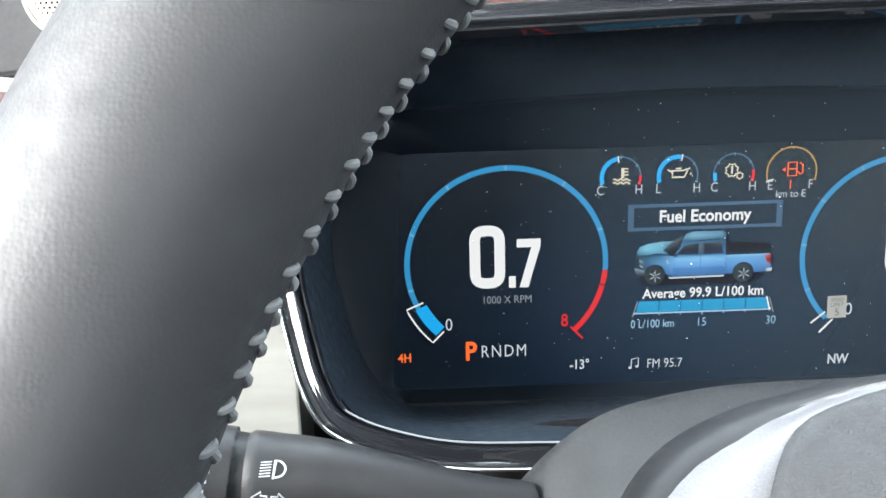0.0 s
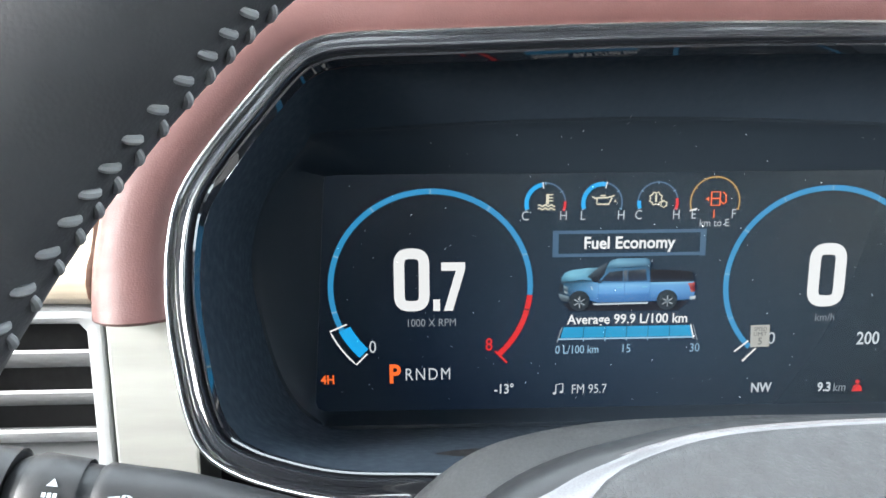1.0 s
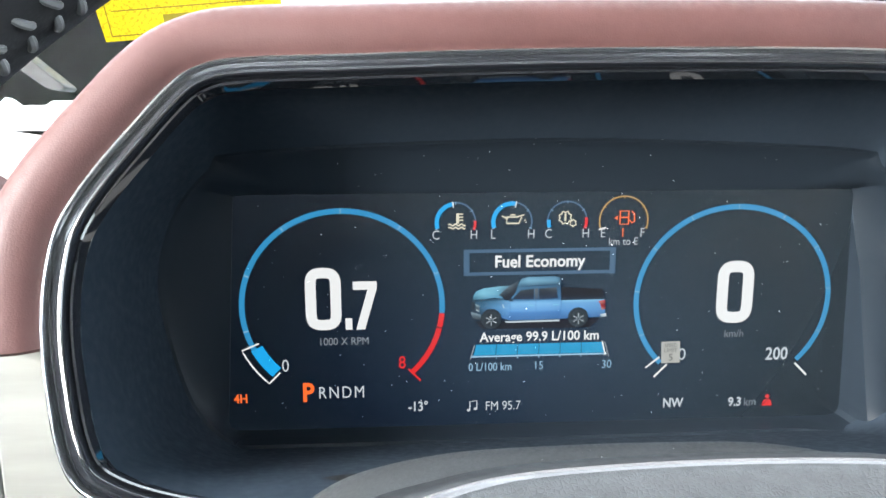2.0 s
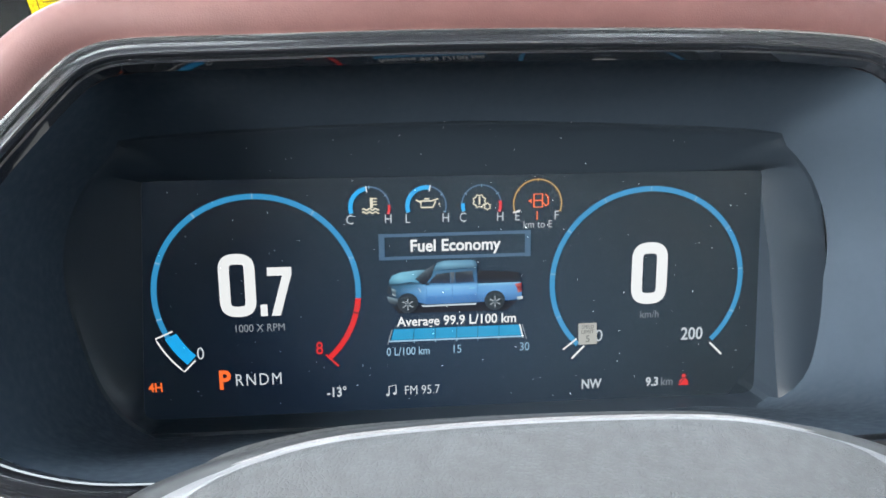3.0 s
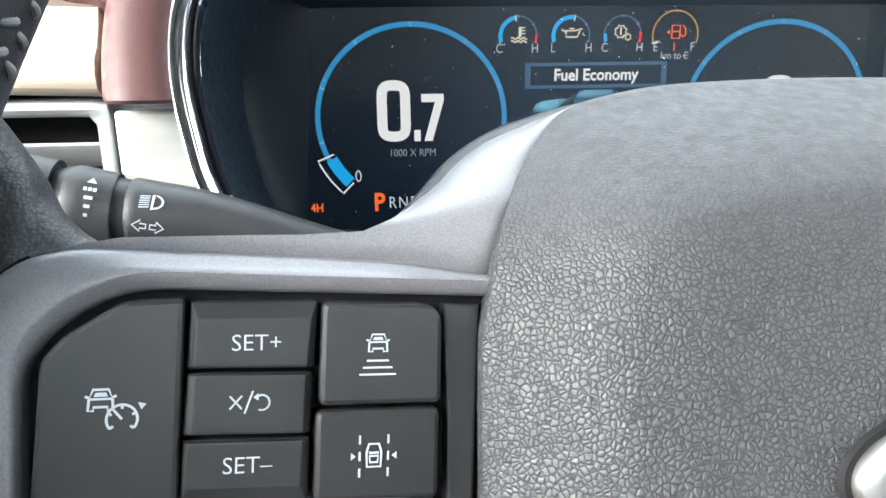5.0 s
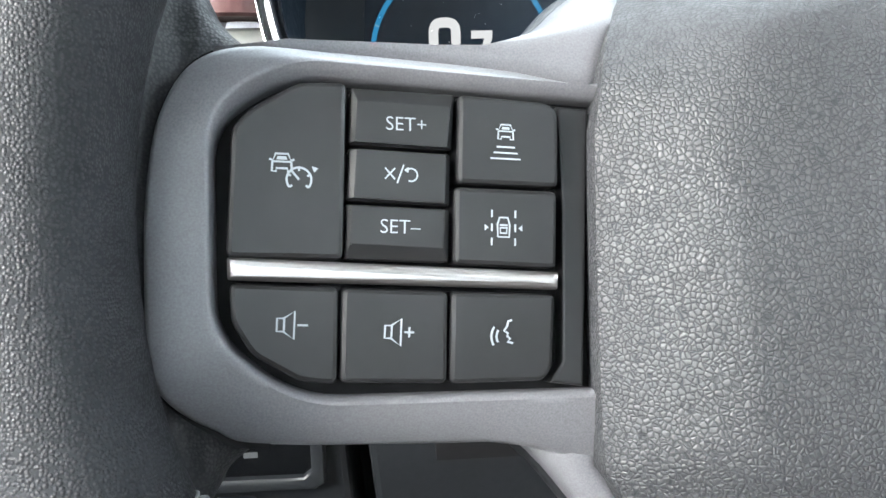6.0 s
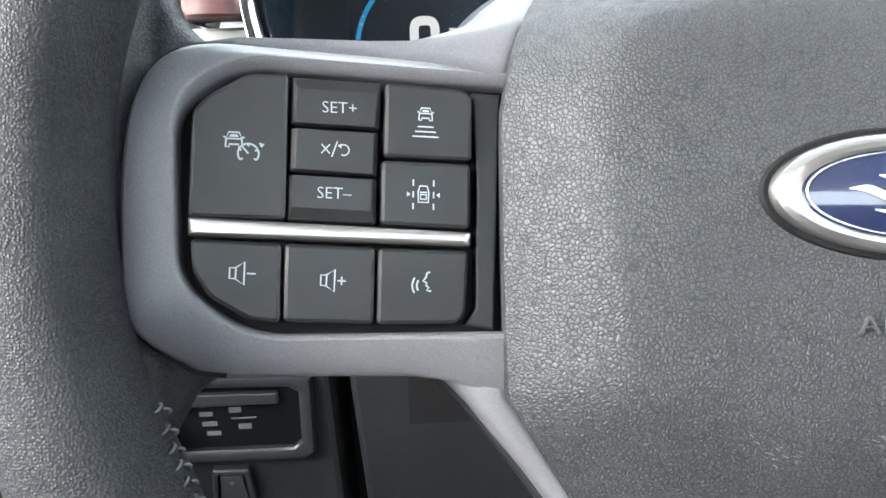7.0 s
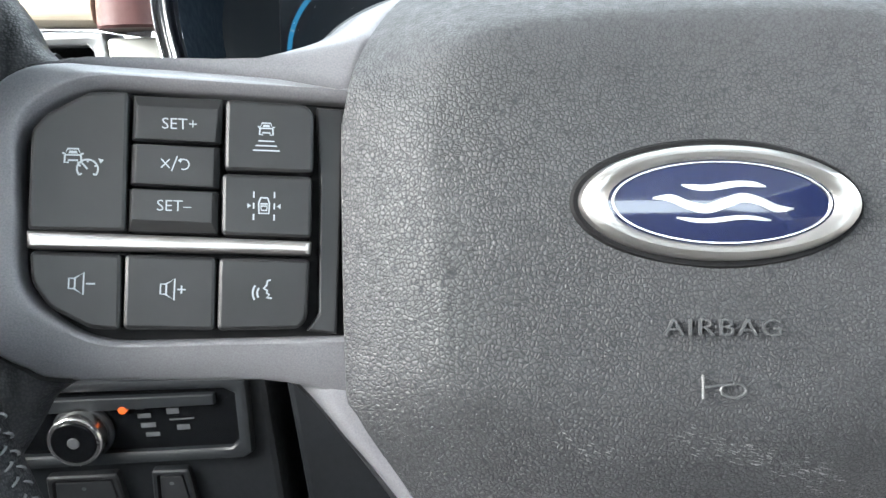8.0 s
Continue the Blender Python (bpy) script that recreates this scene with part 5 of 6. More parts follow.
bm = bmesh.new()
loft(bm, [lift(oval(0.0236, 0.00875), 0.0026), lift(oval(0.0235, 0.00865), 0.0028), lift(oval(0.0231, 0.0084), 0.0028), lift(oval(0.0229, 0.0083), 0.0026)])
badge_part("badge_line", bm, SATIN_CHROME, "thin silver oval line")


def swash(bm, pts, widths, z=0.00335):
    line_ = smooth_line([(x, y, w) for (x, y), w in zip(pts, widths)], 8)
    P = [Vector(p[:2]) for p in line_]
    rows = []
    for i, p in enumerate(P):
        d = (P[min(i + 1, len(P) - 1)] - P[max(i - 1, 0)]).normalized()
        w = Vector((-d.y, d.x)) * line_[i][2] / 2
        zz = z - 1.1 * (p.x / 0.0243) ** 2 * 0.001 - 1.0 * (p.y / 0.0091) ** 2 * 0.001 + 0.0001
        rows.append((bm.verts.new((p.x + w.x, p.y + w.y, zz)), bm.verts.new((p.x - w.x, p.y - w.y, zz))))
    for a, b in zip(rows, rows[1:]):
        bm.faces.new((a[0], b[0], b[1], a[1]))


k = 0.001
bm = bmesh.new()
for lift_y, amp, w, half in ((3.4, 0.5, 1.5, 9.0), (-0.3, 1.2, 2.2, 15.0), (-3.6, 0.4, 1.1, 10.0)):
    xs_ = [-half + half * 2 * i / 8 for i in range(9)]
    swash(bm, [(x * k, (lift_y + amp * math.sin(x * 0.36)) * k) for x in xs_], [0.3 * k] + [w * k * (1 - 0.35 * abs(x) / half) for x in xs_[1:-1]] + [0.3 * k])
badge_part("badge_ornament", bm, BADGE_SILVER, "plain wavy silver bands on the blue oval")

bm = letters("AIRBAG", 0.0052, 0, 0, 0, "CENTER", 0.00035, 1.3, -0.00005, 0, 1.12)
word = part("raised_word", bm, PLAIN_VINYL, cover, "word moulded in the cover's own vinyl", sharp=30)
word.matrix_local = pose(0.0034, -0.0250, -0.00300, 0, 0, -3.4)
bm = bmesh.new()
sweep(bm, [(-0.0036, 0.0026, 0), (-0.0036, -0.0024, 0)], 0.00035, 6)
sweep(bm, [(-0.0032, 0.0, 0), (0.0, 0.0004, 0), (0.0034, 0.0006, 0)], 0.0003, 6)
sweep(bm, [(0.0028 + 0.0027 * math.sin(a), -0.0006 + 0.0015 * math.cos(a), 0) for a in [i * math.pi / 8 for i in range(15)]], 0.0003, 6)
sign = part("raised_horn_sign", bm, PLAIN_VINYL, cover, "horn sign moulded in the cover")
sign.matrix_local = pose(0.0018, -0.0372, -0.0030, 0, 0, -3.4)
# pale scuffs low on the cover, laid on its surface
skin = BVHTree.FromPolygons([v.co for v in cover.data.vertices], [p.vertices for p in cover.data.polygons])
bm = bmesh.new()
rng = random.Random(5)
for x0, u0, x1, u1, count, wide in ((-0.008, -0.0472, 0.031, -0.0598, 150, 0.0016), (-0.033, -0.0452, -0.015, -0.0540, 26, 0.0014), (0.010, -0.062, 0.040, -0.066, 16, 0.002)):
    for i in range(count):
        t_ = rng.random()
        x, u = x0 + (x1 - x0) * t_ + rng.gauss(0, 0.001), u0 + (u1 - u0) * t_ + rng.gauss(0, wide)
        ln, a = rng.uniform(0.0003, 0.0018), math.atan2(u1 - u0, x1 - x0) + rng.uniform(-0.15, 0.15)
        ribbon(bm, [(x, u), (x + ln * math.cos(a) * 0.5, u + ln * math.sin(a) * 0.5 + 0.00004), (x + ln * math.cos(a), u + ln * math.sin(a))], rng.uniform(0.00004, 0.00013), 0.0)
for v in bm.verts:
    hit = skin.ray_cast(Vector((v.co.x, v.co.y, 0.05)), Vector((0, 0, -1)))[0]
    v.co.z = hit.z + 0.0001
part("scuff_marks", bm, SCUFF, cover, "fine pale scuff marks")["kind"] = "stuff"

# ---- turn-signal stalk ----
AXIS = smooth_line([(-0.012, -0.150, -0.0330), (-0.030, -0.155, -0.0272), (-0.060, -0.160, -0.0168), (-0.075, -0.162, -0.0136), (-0.0835, -0.1634, -0.0118), (-0.1, -0.166, -0.0078), (-0.121, -0.169, -0.0028)], 8)
RAD = lambda x: 0.0072 + 0.0024 * min(1, max(0, (-x - 0.02) / 0.05)) + 0.0016 * min(1, max(0, (-x - 0.07) / 0.03))
stalk = thing("turn_signal_stalk", pose(-0.012, -0.150, -0.033), "dark plastic turn-signal stalk with pale printed signs", "control stalk")
off = Vector((-0.012, -0.150, -0.033))


def stalk_tube(name, x0, x1, grow, label=""):
    pts = [Vector(p) for p in AXIS if x1 <= p[0] <= x0]
    bm = bmesh.new()
    r = [RAD(p.x) + grow for p in pts]
    pts = [pts[0]] + pts + [pts[-1]]
    r = [r[0] - 0.0008] + r + [r[-1] - 0.0008]
    pts[0] = pts[0] + Vector((0.0006, 0, 0))
    pts[-1] = pts[-1] - Vector((0.0006, 0, 0))
    sweep(bm, [p - off for p in pts], r, 28)
    return part(name, bm, STALK, stalk, label)


stalk_tube("stalk_arm", 0.0, -0.0795, 0.0)
collar = stalk_tube("stalk_collar", -0.0825, -0.0935, 0.0001, "ribbed wiper collar")
stalk_tube("stalk_core", -0.0785, -0.0970, -0.0009, "dark groove between the collars")
knob = stalk_tube("stalk_knob", -0.0962, -0.1215, 0.0001, "rounded end knob")
bm = bmesh.new()
slab(bm, rounded([(-0.007, -0.0022), (0.007, -0.0022), (0.007, 0.0022), (-0.007, 0.0022)], 0.002, 5), -0.002, 0.0008, 0.0008)
knob_key = part("rocker_key", bm, STALK, knob, "oval wash button")
ax = (Vector((-0.075, -0.162, -0.0136)) - Vector((-0.1, -0.166, -0.0078))).normalized()
front = (Vector((0.0, -1.0, 0.35)) - ax * ax.dot(Vector((0.0, -1.0, 0.35)))).normalized()
upv = front.cross(ax)


def on_stalk(bm, x, lift_=0.0):
    """Wrap a flat sign (x along the stalk, y round it) on the stalk's front at world x."""
    p = min(AXIS, key=lambda q: abs(q[0] - x))
    c, r = Vector(p) - off, RAD(p[0]) + 0.00025 + lift_
    for v in bm.verts:
        a = v.co.y / r
        v.co = c + ax * v.co.x + front * (r * math.cos(a)) + upv * (r * math.sin(a))
    return bm


def stalk_sign(lines, x, width, name, fills=(), scale=0.001, parent=None):
    bm = strokes(lines, width, fills)
    bmesh.ops.scale(bm, vec=(scale, scale, 1), verts=bm.verts)
    on_stalk(bm, x, 0.0001)
    return part(name, bm, ICON, parent or stalk, "pale printed sign")


for v in knob_key.data.vertices:
    p = min(AXIS, key=lambda q: abs(q[0] + 0.108))
    r = RAD(p[0]) + v.co.z
    a = v.co.y / r + 0.35
    v.co = Vector(p) - off + ax * v.co.x + front * (r * math.cos(a)) + upv * (r * math.sin(a))
beam = stalk_sign([[(0.2, 1.0)] + [(0.2 + 2.3 * math.sin(i * math.pi / 8) + 0.2, 1.0 + 1.9 * math.cos(i * math.pi / 8) + 2.3) for i in range(9)] + [(0.2, 1.5), (0.2, 5.2)]], -0.0755, 0.5, "beam_sign")
for i in range(6):
    stalk_sign([[(-2.9, 1.3 + 0.62 * i), (-0.5, 1.7 + 0.62 * i)]], -0.0755, 0.3, "beam_line", parent=beam)
for side in (1, -1):
    stalk_sign([[(side * x, y) for x, y in ((0.5, -2.8), (1.9, -2.8), (1.9, -1.9), (3.8, -3.4), (1.9, -4.9), (1.9, -4.0), (0.5, -4.0), (0.5, -2.8))]], -0.0755, 0.42, "turn_arrow")
stalk_sign([], -0.0885, 0.4, "wiper_mark", [[(-1.2, 6.0), (1.2, 6.0), (0.0, 7.8)], [(-1.5, 3.6), (-0.7, 3.6), (-0.7, 4.6), (-1.5, 4.6)], [(-0.4, 3.6), (0.4, 3.6), (0.4, 4.6), (-0.4, 4.6)], [(0.7, 3.6), (1.5, 3.6), (1.5, 4.6), (0.7, 4.6)], [(-1.0, 1.4), (1.0, 1.4), (1.0, 2.2), (-1.0, 2.2)], [(-0.7, -0.8), (0.7, -0.8), (0.7, 0.0), (-0.7, 0.0)], [(-0.5, -3.0), (0.4, -3.0), (0.4, -2.2), (-0.5, -2.2)]], parent=collar)

# ---- steering column cover ----
column = thing("column_cover", pose(0.0845, -0.12, -0.10), "dusty charcoal steering column cover behind the wheel", "column cover")
away = Vector((0.0845, -0.12, -0.10))


def arch(half, y, grow=0.0, drop=0.0, floor_=None):
    line_ = smooth_line(half, 4)
    left = [(0.0845 + (x - 0.0845) * (1 + grow), z - drop) for x, z in line_]
    full = left + [(0.169 - x, z) for x, z in reversed(left[:-1])]
    if floor_ is None:
        full = [(full[0][0] + 0.050, -0.112), (full[0][0] + 0.010, -0.088)] + full + [(full[-1][0] - 0.010, -0.088), (full[-1][0] - 0.050, -0.112)]
    else:
        full = [(full[0][0], floor_)] + full + [(full[-1][0], floor_)]
    return [tuple(Vector((x, y, z)) - away) for x, z in full]


RIDGE = [(-0.0235, -0.070), (-0.0205, -0.047), (-0.0165, -0.0375), (-0.0085, -0.0275), (-0.001, -0.0205), (0.0075, -0.0145), (0.0175, -0.0105), (0.033, -0.0073), (0.050, -0.0056), (0.0845, -0.0050)]
bm = bmesh.new()
loft(bm, [arch(RIDGE, y, g, d) for y, g, d in ((-0.228, -0.22, 0.022), (-0.220, -0.12, 0.012), (-0.205, -0.05, 0.0055), (-0.185, -0.015, 0.002), (-0.160, 0.0, 0.0003), (-0.142, 0.002, 0.0), (-0.1365, 0.0, 0.0004), (-0.1345, -0.006, 0.0014), (-0.1335, -0.016, 0.0035), (-0.131, -0.03, 0.010), (-0.124, -0.05, 0.030))], cap_start=True, cap_end=True)
part("upper_cover", bm, BACK_COVER, column)
# black block put in for the shade of the opening behind the cover
GAP_ARCH = [(-0.0240, -0.080), (-0.0218, -0.0530), (-0.0172, -0.0445), (-0.0095, -0.0402), (0.0, -0.0368), (0.014, -0.0355), (0.050, -0.0345), (0.0845, -0.034)]
bm = bmesh.new()
loft(bm, [arch(GAP_ARCH, y, g, d, -0.16) for y, g, d in ((-0.126, 0.0, 0.002), (-0.100, 0.0, 0.0005), (-0.0915, 0.0, 0.0), (-0.0900, -0.006, 0.0008), (-0.080, -0.02, 0.006), (-0.03, -0.05, 0.03))], cap_start=True, cap_end=True)
part("column_gap_block", bm, GAP_BLACK, column, "black block for the shade in the gap behind the column cover")
rng = random.Random(23)
bm = bmesh.new()
for i in range(150):
    y = -0.142 - rng.random() ** 1.5 * 0.06
    x = 0.0845 + rng.choice((-1, -1, 1)) * rng.random() * 0.075
    k_ = min(range(len(RIDGE)), key=lambda j: abs(RIDGE[j][0] - (x if x < 0.0845 else 0.169 - x)))
    (x0, z0), (x1, z1) = RIDGE[max(k_ - 1, 0)], RIDGE[min(k_ + 1, len(RIDGE) - 1)]
    xm = min(max(x if x < 0.0845 else 0.169 - x, x0), x1)
    z = z0 + (z1 - z0) * (xm - x0) / (x1 - x0) + 0.0006
    s_ = rng.choice((0.00007, 0.0001, 0.00012, 0.00018))
    bmesh.ops.create_icosphere(bm, subdivisions=1, radius=s_, matrix=Matrix.Translation(Vector((x, y, z)) - away))
part("dust_grains", bm, DUST, column, "pale dust grains")["kind"] = "stuff"

# ---- lower dash with the headlamp switch ----
LOW = pose(0, 0, 0, 90, 0, 0)
bm = bmesh.new()
slab(bm, [(-0.56, -0.46), (-0.0660, -0.46), (-0.0640, -0.30), (-0.0700, -0.166), (-0.0760, -0.05), (-0.56, -0.05)], -0.02, 0.0440, 0.004)
low = part("lower_dash_panel", bm, DASH_DARK)
low.matrix_world = LOW
tagged(low, "charcoal lower dash panel holding the lamp switch", "dash panel")
bm = bmesh.new()
slab(bm, [(-0.0560, -0.46), (0.30, -0.46), (0.30, -0.07), (-0.0680, -0.07), (-0.0600, -0.166), (-0.0500, -0.30)], -0.02, 0.0420, 0.004)
knee = part("knee_panel", bm, DASH_DARK)
knee.matrix_world = LOW
tagged(knee, "charcoal knee panel below the steering column", "dash panel")
bm = bmesh.new()
box(bm, -0.56, 1.02, 0.02, 0.44, -0.5, 0.0)
tagged(part("dash_body", bm, DASH_DARK), "dark plain dash body behind its panels", "dash body", kind="structure")
switch = thing("headlamp_switch", LOW, "black headlamp switch panel with chrome-ringed knob and lit orange lamp", "lamp switch")
SO = ccw(polar(rounded([(-0.225, -0.2205), (-0.0800, -0.2215), (-0.0790, -0.1700), (-0.225, -0.1660)], 0.005, 5), (-0.15, -0.195), 80))
SI = ccw(polar(rounded([(-0.219, -0.2125), (-0.0872, -0.2140), (-0.0865, -0.1765), (-0.219, -0.1725)], 0.003, 4), (-0.15, -0.195), 80))
bm = bmesh.new()
loft(bm, [lift(SO, 0.042), lift(SO, 0.0480), lift(inset(SO, 0.0012), 0.0500), lift(inset(SO, 0.003), 0.0505), lift(inset(SI, -0.001), 0.0500), lift(SI, 0.0490), lift(SI, 0.043)])
part("switch_frame", bm, SWITCH_GREY, switch, "dark grey rounded switch frame")
bm = bmesh.new()
poly(bm, inset(SI, -0.001), 0.0455)
part("switch_face", bm, SWITCH_BLACK, switch, "glossy black switch face")
bm = bmesh.new()
slab(bm, rounded([(-0.200, -0.1868), (-0.0985, -0.1868), (-0.0985, -0.1800), (-0.200, -0.1780)], 0.001, 3), 0.044, 0.0490, 0.001)
part("dimmer_strip", bm, SWITCH_GREY, switch, "grey dimmer strip")
knob2 = (-0.1745, -0.2000)
for nm, r0, r1, h0, h1, material, lab in (("knob_base", 0.0170, 0.0160, 0.0455, 0.0490, STALK, "black knob base"), ("knob_ring", 0.0152, 0.0140, 0.0480, 0.0585, SATIN_CHROME, "bright chrome knob ring"), ("knob_cap", 0.0130, 0.0116, 0.0560, 0.0592, SWITCH_BLACK, "black knob cap")):
    bm = bmesh.new()
    c = lambda r, h: [(knob2[0] + r * math.cos(i * math.pi / 24), knob2[1] + r * math.sin(i * math.pi / 24), h) for i in range(48)]
    loft(bm, [c(r0, h0), c(r0, h1 - 0.002), c((r0 + r1) / 2, h1 - 0.0004), c(r1, h1)], cap_end=True)
    part(nm, bm, material, switch, lab)
bm = bmesh.new()
c = lambda r, h: [(knob2[0] + r * math.cos(i * math.pi / 8), knob2[1] + r * math.sin(i * math.pi / 8), h) for i in range(16)]
loft(bm, [c(0.0034, 0.0592), c(0.003, 0.0596)], cap_end=True)
part("knob_sign", bm, DIM_PRINT, switch, "pale knob sign")
bm = bmesh.new()
c = lambda r, h: [(-0.1500 + r * math.cos(i * math.pi / 10), -0.1868 + r * math.sin(i * math.pi / 10), h) for i in range(20)]
loft(bm, [c(0.0024, 0.0455), c(0.0023, 0.0492), c(0.0010, 0.0497)], cap_end=True)
part("switch_lamp", bm, LED, switch, "lit orange indicator lamp")
for x0, x1, z, w in ((-0.1440, -0.1390, -0.1868, 0.0030), (-0.1435, -0.1360, -0.1925, 0.0028), (-0.1425, -0.1340, -0.1985, 0.0030), (-0.1405, -0.1325, -0.2045, 0.0028), (-0.1270, -0.1200, -0.1905, 0.0036), (-0.1260, -0.1120, -0.1958, 0.0010), (-0.1225, -0.1150, -0.2010, 0.0034)):
    bm = bmesh.new()
    ribbon(bm, [(x0, z), (x1, z)], w, 0.0458)
    part("switch_label", bm, DIM_PRINT, switch, "pale unreadable label bar")
for x0, x1, nm in ((-0.1990, -0.1590, "wide_button"), (-0.1395, -0.1185, "narrow_button")):
    key = thing("dash_button", LOW, "black push button low on the dash with a pale mark", "button", "dash buttons")
    bm = bmesh.new()
    quad = lambda d, r: ccw(rounded([(x0 - 0.002 + d, -0.262 + d), (x1 + 0.004 - d, -0.262 + d), (x1 - d, -0.2265 - d), (x0 + d, -0.2260 - d)], r, 4))
    loft(bm, [lift(quad(0, 0.002), 0.042), lift(quad(0, 0.002), 0.0490), lift(quad(0.001, 0.002), 0.0500), lift(quad(0.0028, 0.0015), 0.0500), lift(quad(0.0036, 0.0012), 0.0470)], cap_end=True)
    part("button_body", bm, SWITCH_GREY if x0 > -0.15 else STALK, key)
    bm = bmesh.new()
    slab(bm, quad(0.0042, 0.0012), 0.046, 0.0492, 0.0006)
    part("button_face", bm, STALK, key)
    bm = bmesh.new()
    xm = (x0 + x1) / 2
    poly(bm, [(xm + 0.0014 * math.cos(i * math.pi / 6) , -0.2350 + 0.0012 * math.sin(i * math.pi / 6)) for i in range(12)], 0.0494)
    part("button_mark", bm, DIM_PRINT, key, "pale mark")

# ---- corner of the cabin beyond the dash ----
bm = bmesh.new()
slab(bm, rounded([(-0.58, 0.07), (-0.26, 0.105), (-0.194, 0.1185), (-0.177, 0.106), (-0.168, 0.1045), (-0.166, 0.107), (-0.180, 0.119), (-0.193, 0.130), (-0.207, 0.155), (-0.222, 0.19), (-0.25, 0.34), (-0.58, 0.34)], 0.002, 3), -0.125, -0.110, 0.001)
sail = part("pillar_trim_panel", bm, DOOR_TRIM)
sail.matrix_world = LOW
tagged(sail, "black pillar trim panel holding the small speaker", "trim panel", kind="structure")
tweeter = thing("door_speaker", LOW @ Matrix.Translation((-0.238, 0.146, -0.110)), "small round speaker with a pale perforated grille and bright ring", "speaker")
circ = lambda r, h, n=48: [(r * math.cos(2 * math.pi * i / n), r * math.sin(2 * math.pi * i / n), h) for i in range(n)]
bm = bmesh.new()
loft(bm, [circ(0.0278, 0.0), circ(0.0278, 0.003), circ(0.0268, 0.0046), circ(0.0252, 0.0044), circ(0.0246, 0.0030)])
part("speaker_ring", bm, SATIN_CHROME, tweeter, "bright ring")
bm = bmesh.new()
loft(bm, [circ(0.0248, 0.0030), circ(0.018, 0.0036), circ(0.009, 0.0040), circ(0.001, 0.0042)], cap_end=True)
part("speaker_grille", bm, GRILLE, tweeter, "pale perforated grille")
bm = bmesh.new()
for i in range(-7, 8):
    for j in range(-8, 9):
        x, y = (i + 0.5 * (j % 2)) * 0.0032, j * 0.0028
        r = math.hypot(x, y)
        if r < 0.0215:
            q = 0.00095 * (1 - 0.5 * (r / 0.0215) ** 4)
            poly(bm, [(x + q * math.cos(t * 0.785), y + q * math.sin(t * 0.785)) for t in range(8)], 0.0043 - 1.2e-3 * (r / 0.0248) ** 2 + 0.0002)
part("speaker_holes", bm, GAP_BLACK, tweeter, "round holes of the grille")["kind"] = "stuff"

# yellow paper tag on the windshield
tag = thing("windshield_tag", Matrix.Translation((-0.216, 0.30, 0.155)) @ pose(0, 0, 0, 90, 0, 0) @ pose(0, 0, 0, 0, 0, 5), "yellow printed paper tag stuck inside the windshield", "paper tag")
bm = bmesh.new()
slab(bm, [(0, 0), (0.15, 0), (0.145, 0.16), (-0.025, 0.16)], 0.0, 0.0006, 0.0001)
part("tag_sheet", bm, PAPER_YELLOW, tag)
for pts, w in (([(0.006, 0.004), (0.13, 0.004)], 0.0012), ([(0.008, 0.024), (0.13, 0.024)], 0.0012), ([(0.006, 0.004), (0.001, 0.05)], 0.0012), ([(0.012, 0.037), (0.044, 0.037)], 0.009), ([(0.050, 0.014), (0.075, 0.014)], 0.009), ([(0.014, 0.055), (0.08, 0.055)], 0.006)):
    bm = bmesh.new()
    ribbon(bm, pts, w, 0.0010)
    part("tag_print", bm, INK, tag, "unreadable dark print")
# crumpled film and a sleeved cable on the dash top
bm = bmesh.new()
bmesh.ops.create_grid(bm, x_segments=36, y_segments=24, size=0.5)
for v in bm.verts:
    x, y = v.co.x, v.co.y
    n = noise.turbulence(Vector((x * 5, y * 5, 2.0)), 4, True)
    v.co = Vector((-0.215 + x * 0.13, 0.12 + y * 0.12, 0.082 + 0.030 * max(0.0, 0.5 - (x * x + y * y) * 1.6) * (0.5 + n)))
tagged(part("plastic_film", bm, CLOUDY, sharp=25), "crumpled clear plastic film lying on the dash top", "plastic film")
cable = thing("cable", pose(-0.17, 0.085, 0.0925), "white cable with a grey rubber sleeve on the dash top", "cable")
bm = bmesh.new()
sweep(bm, smooth_line([(-0.05, 0.02, -0.004), (-0.02, 0.006, 0.0), (0.006, 0.0, 0.001), (0.02, 0, 0)], 6), 0.0024, 10)
part("cable_core", bm, CLOUDY, cable, "white cable")
bm = bmesh.new()
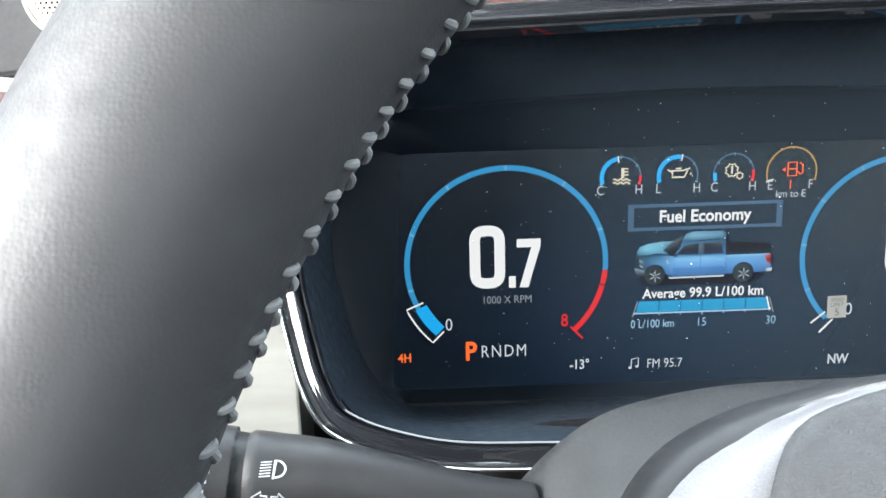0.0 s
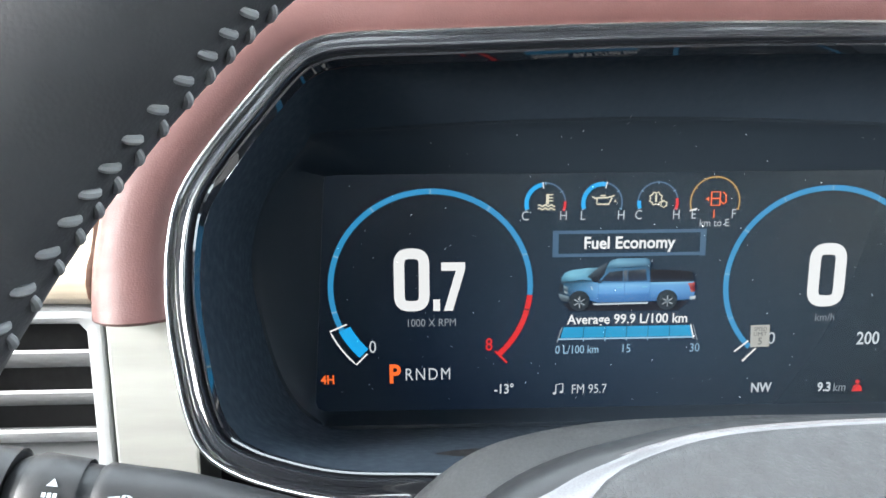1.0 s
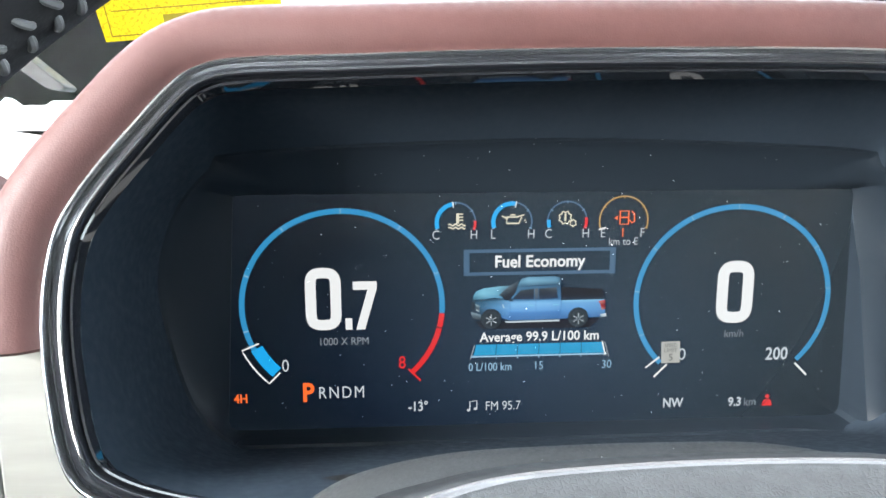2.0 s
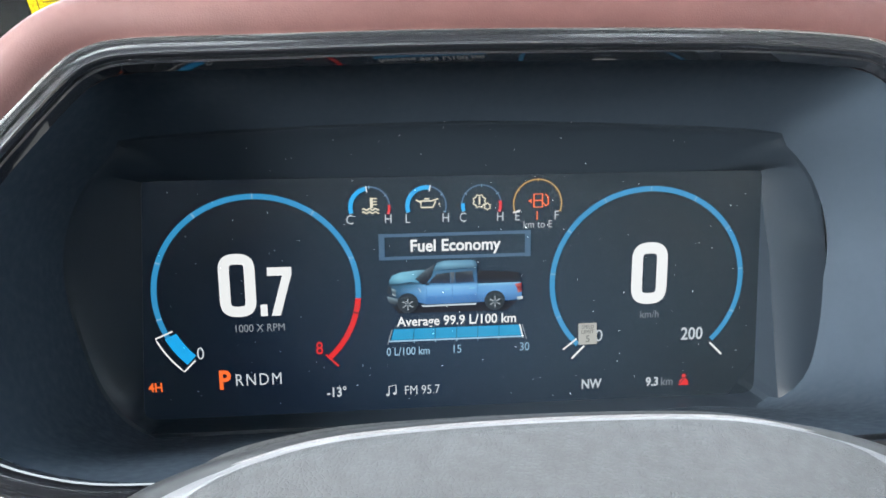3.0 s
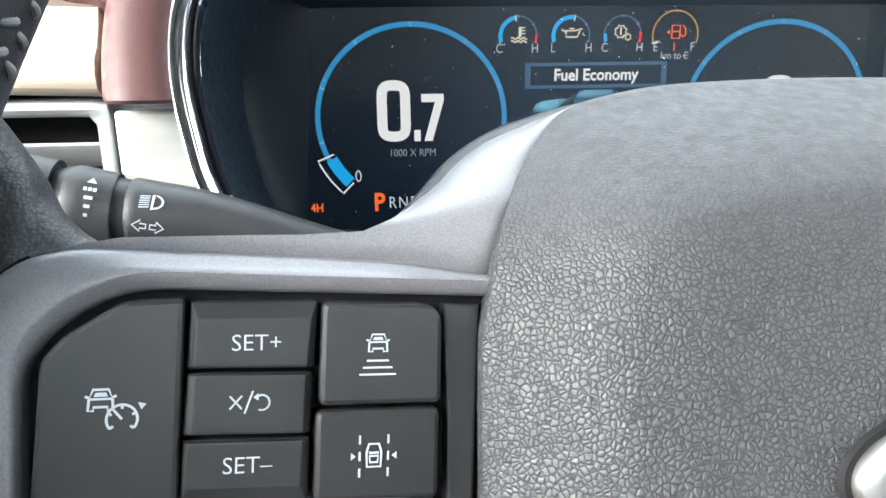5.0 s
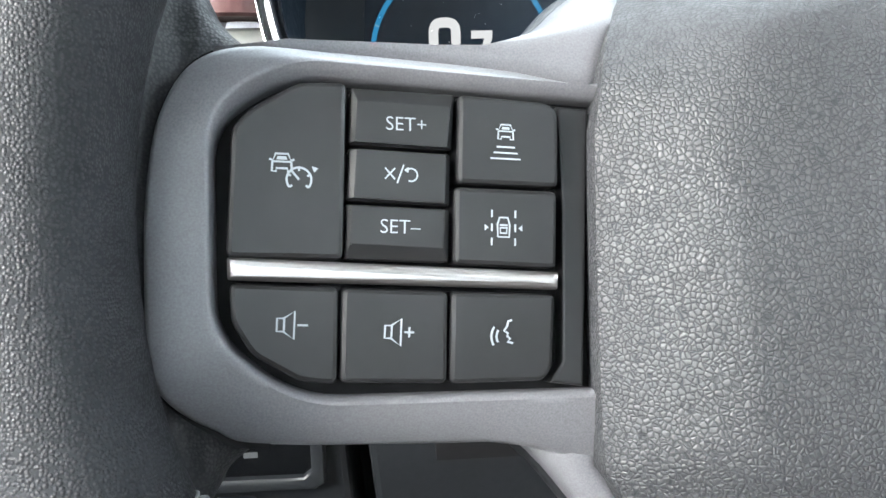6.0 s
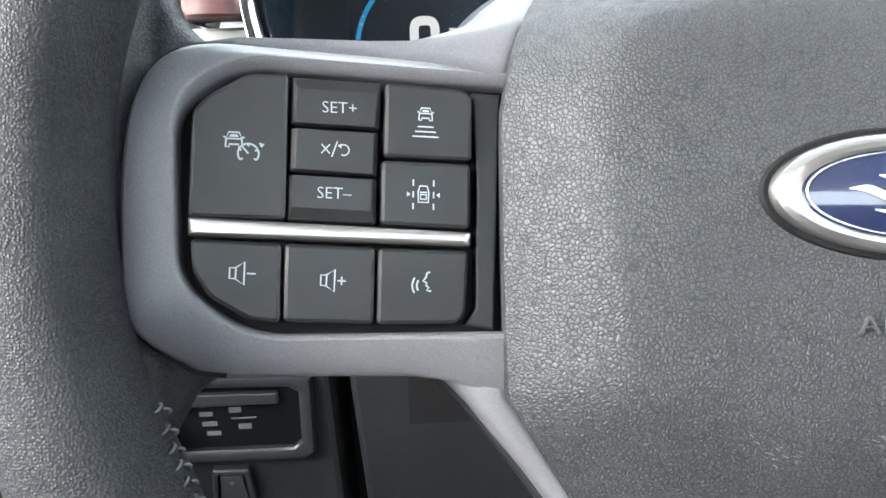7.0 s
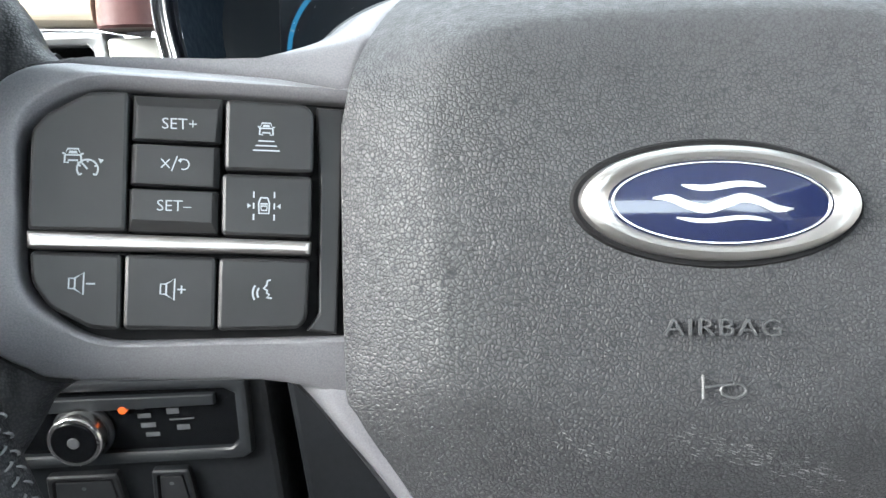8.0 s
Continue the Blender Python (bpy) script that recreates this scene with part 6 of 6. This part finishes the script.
sweep(bm, [(0.005, 0, 0.001), (0.008, 0, 0.001), (0.030, -0.002, 0.001), (0.033, -0.002, 0.001)], [0.003, 0.0048, 0.0048, 0.003], 14)
part("cable_sleeve", bm, PIPE, cable, "grey rubber sleeve")

# ---- dust ----
rest = BVHTree.FromPolygons([v.co for v in surround.data.vertices], [p.vertices for p in surround.data.polygons])
bm = bmesh.new()
rng = random.Random(11)
for i in range(240):
    x, z = rng.uniform(-0.075, 0.27), rng.uniform(-0.058, 0.078)
    inside = -0.047 < x < 0.244 and z < 0.053
    if not inside and not (z > 0.055 and -0.03 < x < 0.22):
        continue
    hit = None if inside else rest.ray_cast(Vector((x, z, 0.1)), Vector((0, 0, -1)))[0]
    h = 0.0020 if inside else (hit.z if hit else 0.0128) + 0.00006
    s = rng.choice((0.0001, 0.00012, 0.00015, 0.0002))
    a = rng.uniform(0, 3.14)
    e = rng.choice((1, 1, 1.6, 3.0))
    poly(bm, [(x + s * e * math.cos(a), z + s * e * math.sin(a)), (x - s * math.sin(a), z + s * math.cos(a)), (x - s * e * math.cos(a), z - s * e * math.sin(a)), (x + s * math.sin(a), z - s * math.cos(a))], h)
specks = part("dust_specks", bm, DUST)
specks.matrix_world = LOW
tagged(specks, "pale dust specks on the display glass", "dust", kind="stuff")

# ---- one dashboard out of its fixed panels ----
dash = thing("dashboard", pose(0.2, 0.2, -0.5), "maroon leather dashboard with champagne metal and brushed aluminium trim", "dashboard")
bpy.context.view_layer.update()
for old, name in (("dash_hood_pad", "hood_pad"), ("dash_side_pad", "side_pad"), ("dash_top_left", "side_top_pad"), ("dash_top", "top_pad"), ("metal_trim_strip", "trim_strip"), ("brushed_side_panel", "side_panel"), ("lower_dash_panel", "lower_panel"), ("knee_panel", "knee_panel"), ("seam_stitching", "seam_stitching"), ("dash_body", "body")):
    ob = bpy.data.objects[old]
    ob.name = name
    ob.parent, ob.matrix_parent_inverse = dash, dash.matrix_world.inverted()
    del ob["category"]
    if name == "body":
        del ob["kind"]
